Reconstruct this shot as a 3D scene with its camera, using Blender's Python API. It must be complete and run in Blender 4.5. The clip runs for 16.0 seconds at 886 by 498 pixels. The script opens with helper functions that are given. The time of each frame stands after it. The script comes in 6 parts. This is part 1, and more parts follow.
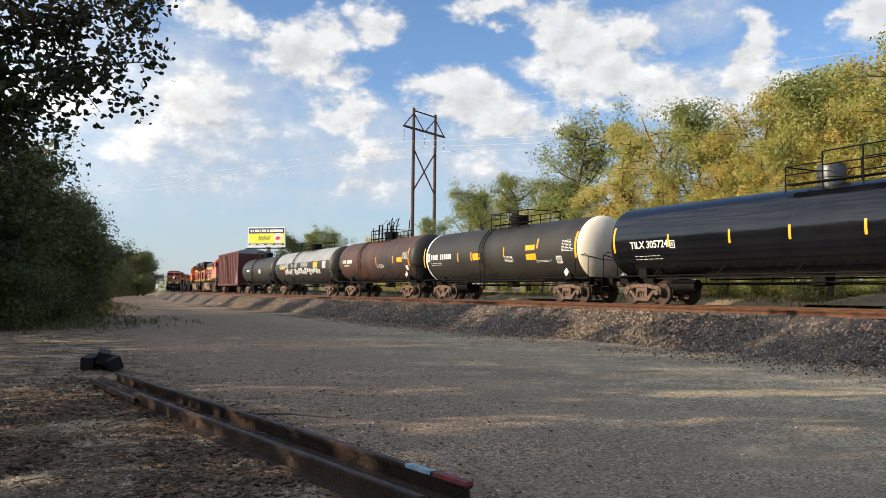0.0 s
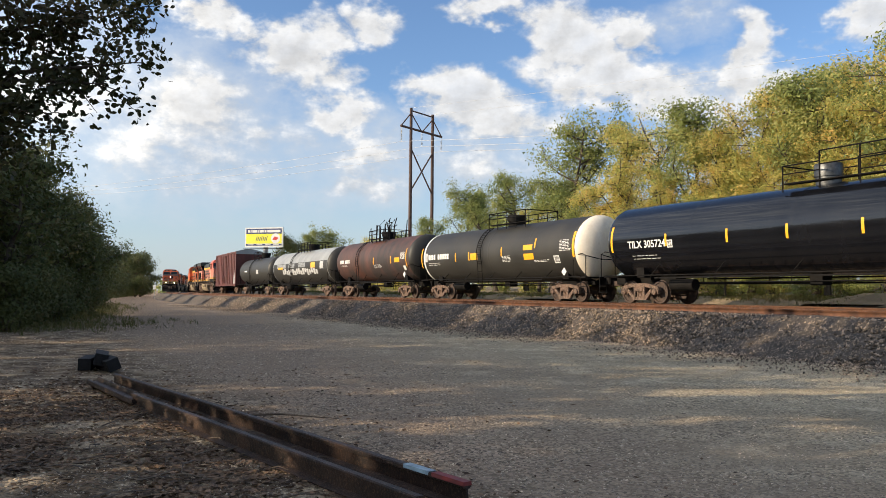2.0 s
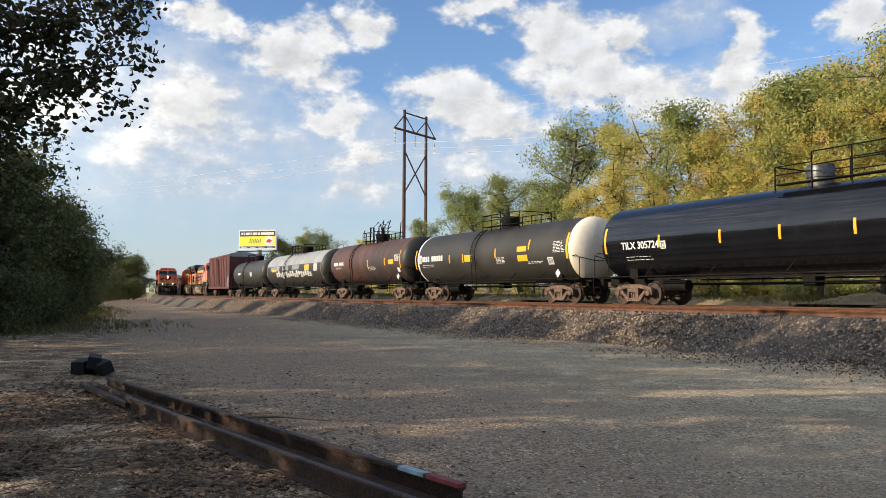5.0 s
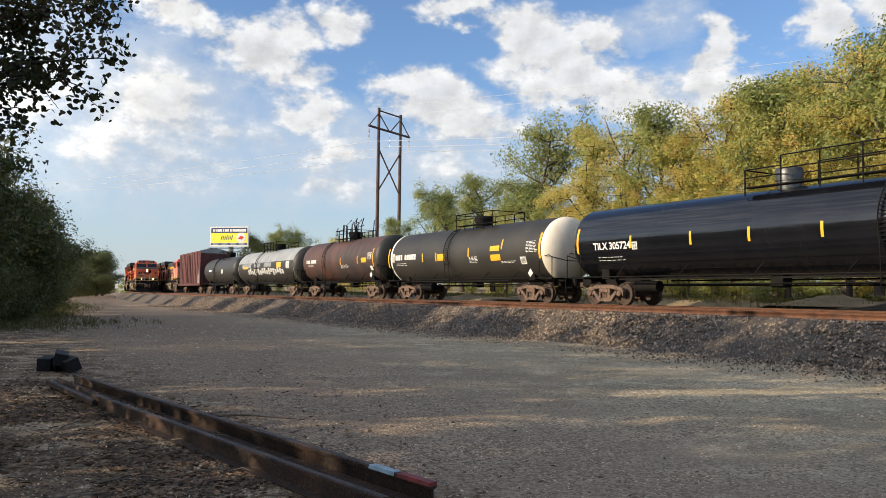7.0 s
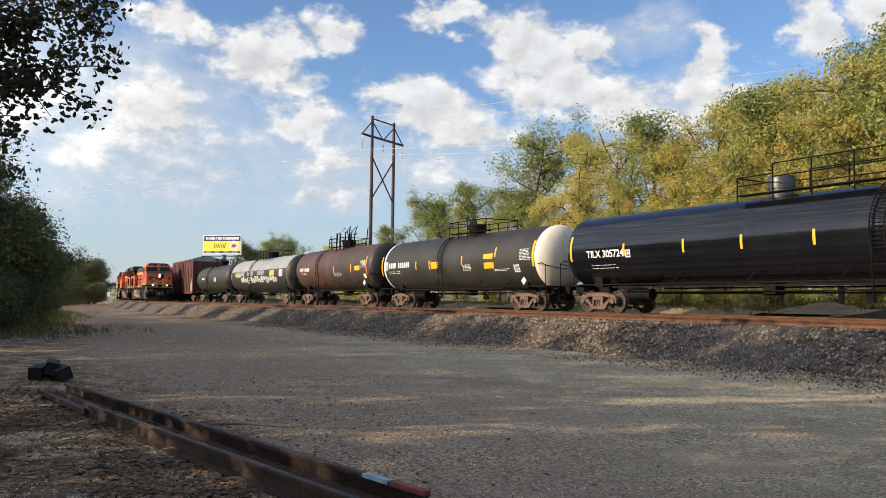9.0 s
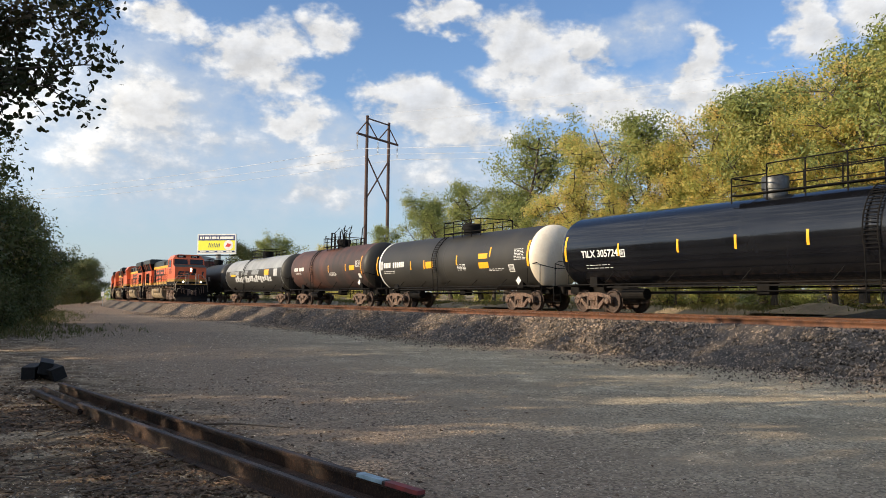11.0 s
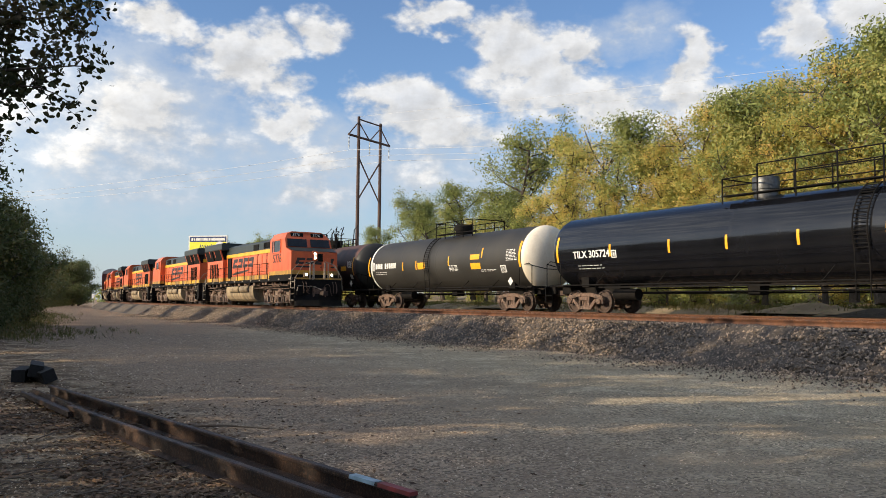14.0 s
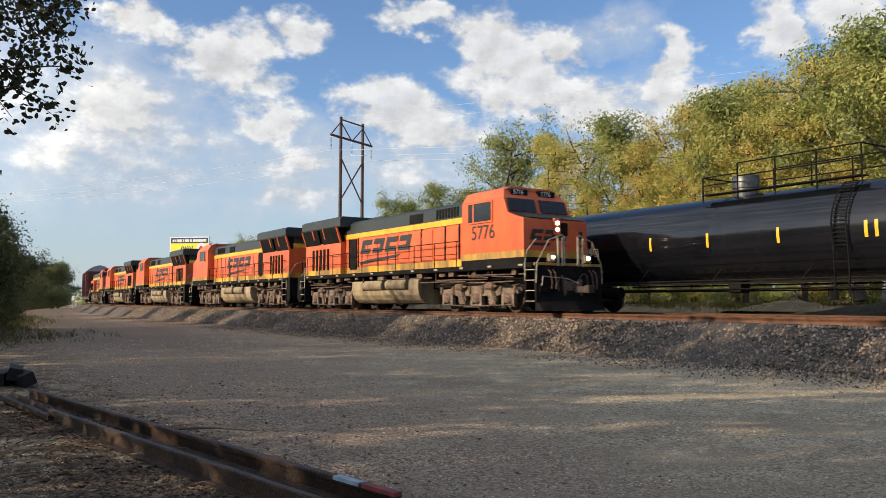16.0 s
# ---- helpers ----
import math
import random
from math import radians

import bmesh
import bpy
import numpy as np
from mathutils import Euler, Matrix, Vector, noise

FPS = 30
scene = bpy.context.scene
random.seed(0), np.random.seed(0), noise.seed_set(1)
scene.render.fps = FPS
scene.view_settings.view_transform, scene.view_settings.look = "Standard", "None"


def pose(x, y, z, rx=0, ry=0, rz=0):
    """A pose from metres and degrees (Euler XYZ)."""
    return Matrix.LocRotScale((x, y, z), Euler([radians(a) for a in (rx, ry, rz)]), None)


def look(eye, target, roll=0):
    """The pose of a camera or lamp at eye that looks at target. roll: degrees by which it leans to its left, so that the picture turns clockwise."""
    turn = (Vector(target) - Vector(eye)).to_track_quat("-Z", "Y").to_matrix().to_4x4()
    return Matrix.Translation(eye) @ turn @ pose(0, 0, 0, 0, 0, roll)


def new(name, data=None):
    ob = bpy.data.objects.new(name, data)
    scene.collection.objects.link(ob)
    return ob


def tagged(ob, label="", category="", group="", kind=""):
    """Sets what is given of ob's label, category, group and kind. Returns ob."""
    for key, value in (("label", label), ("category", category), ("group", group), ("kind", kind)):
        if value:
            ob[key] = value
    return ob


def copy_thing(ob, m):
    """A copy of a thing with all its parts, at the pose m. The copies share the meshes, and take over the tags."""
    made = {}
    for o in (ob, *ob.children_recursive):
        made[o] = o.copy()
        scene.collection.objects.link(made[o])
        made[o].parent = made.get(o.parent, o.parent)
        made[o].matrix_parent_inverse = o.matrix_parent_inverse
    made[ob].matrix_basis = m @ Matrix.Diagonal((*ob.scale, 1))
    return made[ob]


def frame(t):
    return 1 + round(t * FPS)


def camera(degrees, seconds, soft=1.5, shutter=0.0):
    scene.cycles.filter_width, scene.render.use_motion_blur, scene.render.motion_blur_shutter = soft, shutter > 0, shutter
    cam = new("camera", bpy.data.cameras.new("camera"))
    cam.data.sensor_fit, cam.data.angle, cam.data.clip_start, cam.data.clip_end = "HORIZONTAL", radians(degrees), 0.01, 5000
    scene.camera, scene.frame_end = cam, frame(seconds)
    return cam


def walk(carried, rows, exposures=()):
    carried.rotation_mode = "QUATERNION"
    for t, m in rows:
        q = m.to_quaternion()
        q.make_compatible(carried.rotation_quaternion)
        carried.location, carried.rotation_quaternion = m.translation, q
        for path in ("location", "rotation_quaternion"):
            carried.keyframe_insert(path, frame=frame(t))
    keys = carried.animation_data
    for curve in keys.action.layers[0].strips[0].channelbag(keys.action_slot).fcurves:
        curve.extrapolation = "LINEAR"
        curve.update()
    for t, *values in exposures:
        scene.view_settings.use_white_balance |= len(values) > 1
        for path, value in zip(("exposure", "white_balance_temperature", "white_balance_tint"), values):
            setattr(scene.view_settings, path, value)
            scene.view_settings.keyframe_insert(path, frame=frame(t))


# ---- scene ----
cam = camera(57.33, 16.0, 0.85, 0.22)
EYE = Vector((0.0, 0.0, 1.5))


def aim(yaw, pitch, roll):
    """A camera pose at the eye: yaw to the right, pitch up, roll to the left, in degrees."""
    a, b = radians(yaw), radians(pitch)
    return look(EYE, EYE + Vector((math.sin(a) * math.cos(b), math.cos(a) * math.cos(b), math.sin(b))), roll)


walk(cam, [(t, aim(a, b, c)) for t, a, b, c in ((0, -0.012, 3.077, 0.640), (0.5, 0.067, 3.076, 0.642), (1, 0.131, 3.066, 0.632), (1.5, 0.145, 3.047, 0.550), (2, 0.153, 3.076, 0.487), (2.5, 0.172, 3.123, 0.425), (3, 0.126, 3.159, 0.347), (3.5, 0.085, 3.221, 0.406), (4, 0.125, 3.302, 0.348), (6.5, 2.011, 3.048, 0.586), (7, 2.483, 3.142, 0.730), (7.5, 2.673, 3.225, 0.629), (8, 2.825, 3.345, 0.655), (8.5, 2.887, 3.511, 0.717), (9, 2.942, 3.711, 0.681), (11.5, 3.375, 3.694, 0.745), (12, 3.425, 3.766, 0.733), (12.5, 3.520, 3.823, 0.613), (13, 3.634, 3.819, 0.494), (13.5, 3.698, 3.807, 0.472), (14, 3.879, 3.765, 0.528), (14.5, 4.130, 3.784, 0.516), (15, 4.412, 3.865, 0.448), (15.5, 4.761, 3.791, 0.285), (16, 5.084, 3.774, 0.147))],
     exposures=((0, 0.33, 6620, 10), (9, 0.30, 6620, 10), (16, 0.23, 6620, 10)))

# ---- light ----
SUN_AZ = radians(-105)      # towards the sun, measured from +y to +x
SUN_EL = radians(20)
TO_SUN = Vector((math.sin(SUN_AZ) * math.cos(SUN_EL), math.cos(SUN_AZ) * math.cos(SUN_EL), math.sin(SUN_EL)))
sun = new("sun", bpy.data.lights.new("sun", "SUN"))
sun.data.energy, sun.data.angle, sun.data.color = 5.0, radians(0.45), (1.0, 0.83, 0.60)
sun.matrix_world = look(TO_SUN * 100, (0, 0, 0))


def sky_world():
    """Evening sky with broken cumulus: a sky texture under heaps of cloud with ragged edges, and a milky veil low down."""
    w = bpy.data.worlds.new("sky")
    scene.world = w
    w.use_nodes = True
    nt = w.node_tree
    nt.nodes.clear()
    N, L = nt.nodes.new, nt.links.new

    def calc(op, a, b=None, c=None, clamp=False):
        n = N("ShaderNodeMath")
        n.operation, n.use_clamp = op, clamp
        for i, v in enumerate((a, b, c)):
            if v is None:
                continue
            if isinstance(v, (int, float)):
                n.inputs[i].default_value = v
            else:
                L(v, n.inputs[i])
        return n.outputs[0]

    def span(v, lo, hi, a=0.0, c=1.0, soft=False):
        r = N("ShaderNodeMapRange")
        if soft:
            r.interpolation_type = "SMOOTHSTEP"
        for i, x in enumerate((lo, hi, a, c)):
            r.inputs[i + 1].default_value = x
        L(v, r.inputs[0])
        return r.outputs[0]

    def cloudy(scale, detail, rough, shift=(0, 0, 0)):
        mp, n = N("ShaderNodeMapping"), N("ShaderNodeTexNoise")
        mp.inputs["Location"].default_value = shift
        mp.inputs["Scale"].default_value = (1, 1, 1.5)
        n.inputs["Scale"].default_value, n.inputs["Detail"].default_value, n.inputs["Roughness"].default_value = scale, detail, rough
        L(co, mp.inputs[0])
        L(mp.outputs[0], n.inputs["Vector"])
        return n.outputs[0]

    def mixed(fac, a, b, blend="MIX"):
        x = N("ShaderNodeMix")
        x.data_type, x.blend_type = "RGBA", blend
        for sock, v in ((0, fac), (6, a), (7, b)):
            if isinstance(v, tuple):
                x.inputs[sock].default_value = (*v, 1)
            elif isinstance(v, float):
                x.inputs[sock].default_value = v
            else:
                L(v, x.inputs[sock])
        return x.outputs[2]

    out, bg = N("ShaderNodeOutputWorld"), N("ShaderNodeBackground")
    sky = N("ShaderNodeTexSky")
    sky.sky_type, sky.sun_disc = "NISHITA", False
    sky.sun_elevation, sky.sun_rotation = SUN_EL, SUN_AZ
    sky.dust_density, sky.ozone_density, sky.air_density = 0.6, 2.0, 1.0
    co = N("ShaderNodeTexCoord").outputs["Generated"]
    sep = N("ShaderNodeSeparateXYZ")
    L(co, sep.inputs[0])
    # bearing and elevation in degrees, stirred so that the heaps lose their round outline
    yaw = calc("MULTIPLY", calc("ARCTAN2", sep.outputs[0], sep.outputs[1]), 57.2958)
    el = calc("MULTIPLY", calc("ARCSINE", sep.outputs[2]), 57.2958)
    yaw = calc("ADD", yaw, calc("MULTIPLY_ADD", cloudy(13, 4, 0.6), 9.0, -4.5))
    el = calc("ADD", el, calc("MULTIPLY_ADD", cloudy(13, 4, 0.6, (3.1, 1.7, 5.3)), 5.0, -2.5))
    ahead = N("ShaderNodeVectorMath")
    ahead.operation = "DOT_PRODUCT"
    L(co, ahead.inputs[0])
    ahead.inputs[1].default_value = (0.05, 0.98, 0.19)
    field = span(ahead.outputs["Value"], 0.74, 0.84, -0.03, -0.70, True)
    veil = field
    for a, e, wide, high, gain in CLOUDS + VEILS:
        u = calc("MULTIPLY_ADD", yaw, 1 / wide, -a / wide)
        v = calc("MULTIPLY_ADD", el, 1 / high, -e / high)
        d = calc("MULTIPLY_ADD", u, u, calc("MULTIPLY", v, v))
        heap_here = calc("MULTIPLY_ADD", d, -0.62 * gain, 0.56 * gain)
        if (a, e, wide, high, gain) in VEILS:
            veil = calc("MAXIMUM", veil, calc("MULTIPLY_ADD", d, -0.22 * gain, 0.62 * gain))
            heap_here = calc("SUBTRACT", heap_here, 0.12)
        field = calc("MAXIMUM", field, heap_here)
    lump = calc("MULTIPLY_ADD", cloudy(19, 6, 0.58), 1.0, calc("MULTIPLY_ADD", cloudy(48, 5, 0.6), 0.45, -0.725))
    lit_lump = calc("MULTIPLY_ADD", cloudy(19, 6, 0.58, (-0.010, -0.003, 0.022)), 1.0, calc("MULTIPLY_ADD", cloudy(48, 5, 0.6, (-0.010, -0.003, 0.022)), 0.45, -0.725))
    dens = calc("ADD", field, lump)
    cover = span(dens, -0.14, 0.40, 0.0, 0.97, True)
    thin = span(calc("MULTIPLY_ADD", lump, 0.8, veil), -0.35, 0.75, 0.0, 0.8, True)
    # thin edges pale, sunlit body white, thick middles greyer
    thick = N("ShaderNodeValToRGB")
    cr = thick.color_ramp
    cr.elements[0].position, cr.elements[0].color = 0.0, (4.5, 5.1, 6.0, 1)
    cr.elements[1].position, cr.elements[1].color = 0.85, (5.3, 5.6, 6.1, 1)
    cr.elements.new(0.34).color = (7.0, 7.05, 7.1, 1)
    L(dens, thick.inputs[0])
    near = N("ShaderNodeVectorMath")
    near.operation = "DOT_PRODUCT"
    L(co, near.inputs[0])
    near.inputs[1].default_value = TO_SUN
    # clouds shine more towards the sun
    lit = span(near.outputs["Value"], 0.10, 1.0, 1.0, 4.5)
    warm = N("ShaderNodeCombineXYZ")
    for i, k in enumerate((1.0, 0.9, 0.72)):
        L(calc("MULTIPLY_ADD", lit, k, 1 - k), warm.inputs[i])
    body = N("ShaderNodeVectorMath")
    body.operation = "SCALE"
    L(thick.outputs[0], body.inputs[0])
    L(span(calc("SUBTRACT", lump, lit_lump), -0.22, 0.22, 0.80, 1.16), body.inputs["Scale"])
    shine = mixed(1.0, body.outputs[0], warm.outputs[0], "MULTIPLY")
    blue = mixed(1.0, sky.outputs[0], (1.10, 1.26, 1.50), "MULTIPLY")
    haze = calc("MULTIPLY", span(sep.outputs[2], 0.02, 0.24, 0.80, 0.0), span(lump, -0.4, 0.4, 0.75, 1.0))
    blue = mixed(haze, blue, (4.3, 5.0, 5.75))
    blue = mixed(thin, blue, mixed(1.0, warm.outputs[0], (5.2, 5.7, 6.35), "MULTIPLY"))
    L(mixed(cover, blue, shine), bg.inputs[0])
    bg.inputs[1].default_value = 0.10
    L(bg.outputs[0], out.inputs[0])


# heaps of cloud: bearing, elevation, half width, half height, weight
CLOUDS = ((8.9, 17.5, 4.5, 3.0, 1.0), (13.6, 17.1, 2.8, 1.8, 0.9), (11.7, 14.8, 5.0, 2.4, 0.9), (15.5, 13.7, 4.1, 2.2, 0.8), (21.4, 16.1, 2.4, 2.4, 1.0), (21.3, 13.8, 2.8, 2.4, 0.8),
          (27.4, 17.3, 2.4, 2.4, 1.0), (1.7, 13.8, 4.2, 2.2, 1.0), (4.6, 12.3, 4.6, 2.2, 0.85), (-10.3, 16.7, 4.1, 2.6, 1.0), (-7.9, 14.9, 3.5, 1.8, 0.8), (-16.1, 18.4, 3.5, 1.5, 0.9),
          (-5.2, 18.4, 3.4, 1.8, 0.8), (-7.1, 12.5, 3.5, 1.7, 0.9), (3.3, 19.7, 3.2, 1.1, 0.8), (33, 18, 4, 3, 0.8))
VEILS = ((-5.5, 10.0, 3.6, 1.8, 0.7), (-5.8, 7.6, 3.6, 1.1, 0.6), (-17.1, 12.3, 5.5, 3.2, 0.8), (-20.7, 10.2, 5.2, 3.2, 0.7), (-13.7, 10.8, 4.5, 2.4, 0.65), (3.0, 9.5, 4.8, 1.8, 0.6),
         (-17.0, 8.2, 7.3, 2.0, 0.5), (17.8, 18.8, 2.2, 1.0, 0.5), (19.5, 12.7, 3.2, 2.0, 0.6), (-26, 13, 5, 4, 0.7))
sky_world()

# ---- materials ----


def surface(name, c1, c2=None, scale=3.0, rough=0.8, metal=0.0, bump=0.15, grain=40.0, c3=None, streak=1.0, island=0.0, random_object=0.0, spec=0.4, through_light=0.0, speck=None, coat=0.0):
    """A painted, earthen or leafy surface: broad blotches of c1 and c2, a little of c3 in spots, and fine grain with relief.
    streak: how far the blotches are drawn out downwards. island: colour change from piece to piece of one mesh."""
    m = bpy.data.materials.new(name)
    m.use_nodes = True
    nt = m.node_tree
    N, L = nt.nodes.new, nt.links.new
    b = nt.nodes["Principled BSDF"]
    c2 = c2 or tuple(v * 0.75 for v in c1)
    co = N("ShaderNodeTexCoord").outputs["Object"]
    mp = N("ShaderNodeMapping")
    mp.inputs["Scale"].default_value = (1, 1, 1 / streak)
    L(co, mp.inputs[0])
    broad, fine = N("ShaderNodeTexNoise"), N("ShaderNodeTexNoise")
    for n, s, d, v in ((broad, scale, 5, mp.outputs[0]), (fine, grain, 3, co)):
        n.inputs["Scale"].default_value, n.inputs["Detail"].default_value = s, d
        n.inputs["Roughness"].default_value = 0.62
        L(v, n.inputs["Vector"])

    def mixed(fac, a, c):
        x = N("ShaderNodeMix")
        x.data_type = "RGBA"
        for sock, v in ((0, fac), (6, a), (7, c)):
            if isinstance(v, tuple):
                x.inputs[sock].default_value = (*v, 1)
            elif isinstance(v, float):
                x.inputs[sock].default_value = v
            else:
                L(v, x.inputs[sock])
        return x.outputs[2]

    def band(v, lo, hi):
        r = N("ShaderNodeMapRange")
        r.inputs[1].default_value, r.inputs[2].default_value = lo, hi
        L(v, r.inputs[0])
        return r.outputs[0]

    col = mixed(band(broad.outputs[0], 0.38, 0.62), c1, c2)
    if c3:
        col = mixed(band(fine.outputs[0], 0.52, 0.72), col, c3)
    dark = N("ShaderNodeMix")
    dark.data_type, dark.blend_type = "RGBA", "MULTIPLY"
    dark.inputs[0].default_value = speck if speck is not None else (0.5 if rough > 0.66 else 0.12)
    L(col, dark.inputs[6])
    g = N("ShaderNodeMapRange")
    g.inputs[1].default_value, g.inputs[2].default_value, g.inputs[3].default_value, g.inputs[4].default_value = 0.3, 0.7, 0.55, 1.3
    L(fine.outputs[0], g.inputs[0])
    L(g.outputs[0], dark.inputs[7])
    col = dark.outputs[2]
    if island or random_object:
        src = N("ShaderNodeNewGeometry").outputs["Random Per Island"] if island else N("ShaderNodeObjectInfo").outputs["Random"]
        amt = island or random_object
        hsv = N("ShaderNodeHueSaturation")
        L(col, hsv.inputs["Color"])
        v = N("ShaderNodeMapRange")
        v.inputs[3].default_value, v.inputs[4].default_value = 1 - amt, 1 + amt
        L(src, v.inputs[0])
        L(v.outputs[0], hsv.inputs["Value"])
        col = hsv.outputs[0]
    L(col, b.inputs["Base Color"])
    b.inputs["Metallic"].default_value = metal
    b.inputs["Specular IOR Level"].default_value = spec
    b.inputs["Coat Weight"].default_value, b.inputs["Coat Roughness"].default_value = coat, 0.07
    r = N("ShaderNodeMapRange")
    r.inputs[3].default_value, r.inputs[4].default_value = max(rough - 0.12, 0.05), min(rough + 0.12, 1)
    L(broad.outputs[0], r.inputs[0])
    L(r.outputs[0], b.inputs["Roughness"])
    if bump:
        bp = N("ShaderNodeBump")
        bp.inputs["Strength"].default_value, bp.inputs["Distance"].default_value = min(bump, 1.0), 0.02
        L(fine.outputs[0], bp.inputs["Height"])
        L(bp.outputs[0], b.inputs["Normal"])
    if through_light:
        tr, add = N("ShaderNodeBsdfTranslucent"), N("ShaderNodeMixShader")
        L(col, tr.inputs[0])
        add.inputs[0].default_value = through_light
        L(b.outputs[0], add.inputs[1])
        L(tr.outputs[0], add.inputs[2])
        L(add.outputs[0], nt.nodes["Material Output"].inputs[0])
    return m


def leafage(name, colours, rough=0.55, through_light=0.35):
    """Leaves: each one its own colour out of the ramp."""
    m = bpy.data.materials.new(name)
    m.use_nodes = True
    nt = m.node_tree
    N, L = nt.nodes.new, nt.links.new
    b = nt.nodes["Principled BSDF"]
    ramp = N("ShaderNodeValToRGB")
    cr = ramp.color_ramp
    cr.interpolation = "LINEAR"
    cr.elements[0].color = (*colours[0], 1)
    cr.elements[1].color = (*colours[-1], 1)
    for i, c in enumerate(colours[1:-1]):
        cr.elements.new((i + 1) / (len(colours) - 1)).color = (*c, 1)
    geo, n = N("ShaderNodeNewGeometry"), N("ShaderNodeTexNoise")
    n.inputs["Scale"].default_value, n.inputs["Detail"].default_value = 0.45, 2
    L(N("ShaderNodeTexCoord").outputs["Object"], n.inputs["Vector"])
    a = N("ShaderNodeMath")
    a.operation = "MULTIPLY_ADD"
    L(geo.outputs["Random Per Island"], a.inputs[0])
    a.inputs[1].default_value = 0.55
    s = N("ShaderNodeMapRange")
    s.inputs[1].default_value, s.inputs[2].default_value, s.inputs[3].default_value, s.inputs[4].default_value = 0.3, 0.7, -0.1, 0.6
    L(n.outputs[0], s.inputs[0])
    L(s.outputs[0], a.inputs[2])
    L(a.outputs[0], ramp.inputs[0])
    L(ramp.outputs[0], b.inputs["Base Color"])
    b.inputs["Roughness"].default_value = rough
    b.inputs["Specular IOR Level"].default_value = 0.3
    tr, mx = N("ShaderNodeBsdfTranslucent"), N("ShaderNodeMixShader")
    L(ramp.outputs[0], tr.inputs[0])
    mx.inputs[0].default_value = through_light
    L(b.outputs[0], mx.inputs[1])
    L(tr.outputs[0], mx.inputs[2])
    L(mx.outputs[0], nt.nodes["Material Output"].inputs[0])
    return m


def glow(name, colour, power):
    m = bpy.data.materials.new(name)
    m.use_nodes = True
    b = m.node_tree.nodes["Principled BSDF"]
    b.inputs["Base Color"].default_value = (0.8, 0.8, 0.75, 1)
    b.inputs["Emission Color"].default_value, b.inputs["Emission Strength"].default_value = (*colour, 1), power
    return m


def yard_material():
    """Packed gravel: pale dust and darker stone in drawn-out patches, brown soil under the trees, and single stones in the grain."""
    m = bpy.data.materials.new("packed gravel")
    m.use_nodes = True
    nt = m.node_tree
    N, L = nt.nodes.new, nt.links.new
    b = nt.nodes["Principled BSDF"]
    co = N("ShaderNodeTexCoord").outputs["Object"]

    def noise_of(scale, detail, stretch=(1, 1, 1), turn=0.0, rough=0.6):
        mp, n = N("ShaderNodeMapping"), N("ShaderNodeTexNoise")
        mp.inputs["Scale"].default_value, mp.inputs["Rotation"].default_value = stretch, (0, 0, turn)
        n.inputs["Scale"].default_value, n.inputs["Detail"].default_value, n.inputs["Roughness"].default_value = scale, detail, rough
        L(co, mp.inputs[0])
        L(mp.outputs[0], n.inputs["Vector"])
        return n.outputs[0]

    def span(v, lo, hi, a=0.0, c=1.0):
        r = N("ShaderNodeMapRange")
        for i, x in enumerate((lo, hi, a, c)):
            r.inputs[i + 1].default_value = x
        L(v, r.inputs[0])
        return r.outputs[0]

    def mix(fac, a, c, blend="MIX"):
        x = N("ShaderNodeMix")
        x.data_type, x.blend_type = "RGBA", blend
        for sock, v in ((0, fac), (6, a), (7, c)):
            if isinstance(v, tuple):
                x.inputs[sock].default_value = (*v, 1)
            elif isinstance(v, float):
                x.inputs[sock].default_value = v
            else:
                L(v, x.inputs[sock])
        return x.outputs[2]
    # gravel and dust, drawn out along the way that lorries take
    tracks = noise_of(0.55, 6, (0.35, 1, 1), 0.9)
    patches = noise_of(0.9, 7)
    col = mix(span(tracks, 0.36, 0.62), (0.27, 0.222, 0.15), (0.42, 0.345, 0.232))
    col = mix(span(patches, 0.53, 0.66), col, (0.50, 0.415, 0.285))
    # soil and litter on the side under the trees
    sep = N("ShaderNodeSeparateXYZ")
    L(co, sep.inputs[0])
    side = N("ShaderNodeMath")
    side.operation = "MULTIPLY_ADD"
    L(sep.outputs[1], side.inputs[0])
    side.inputs[1].default_value = 0.72
    L(sep.outputs[0], side.inputs[2])
    wav = N("ShaderNodeMath")
    wav.operation = "MULTIPLY_ADD"
    L(patches, wav.inputs[0])
    wav.inputs[1].default_value = 4.5
    L(side.outputs[0], wav.inputs[2])
    soil = mix(span(noise_of(1.6, 8, rough=0.7), 0.45, 0.62), (0.12, 0.082, 0.05), (0.37, 0.285, 0.19))
    # browner and darker towards the left, plain gravel colour towards the right
    worn = N("ShaderNodeMath")
    worn.operation = "MULTIPLY_ADD"
    L(sep.outputs[1], worn.inputs[0])
    worn.inputs[1].default_value = 0.3
    L(sep.outputs[0], worn.inputs[2])
    rightward = N("ShaderNodeMath")
    rightward.operation = "MULTIPLY_ADD"
    L(patches, rightward.inputs[0])
    rightward.inputs[1].default_value = 4.0
    L(worn.outputs[0], rightward.inputs[2])
    col = mix(span(rightward.outputs[0], 4.5, 10.5), (0.27, 0.20, 0.14), col)
    col = mix(span(wav.outputs[0], 5.6, 7.2), soil, col)
    edge = N("ShaderNodeMath")
    edge.operation = "MULTIPLY_ADD"
    L(sep.outputs[1], edge.inputs[0])
    edge.inputs[1].default_value = 0.5
    L(sep.outputs[0], edge.inputs[2])
    edge2 = N("ShaderNodeMath")
    edge2.operation = "MULTIPLY_ADD"
    L(patches, edge2.inputs[0])
    edge2.inputs[1].default_value = 3.0
    L(edge.outputs[0], edge2.inputs[2])
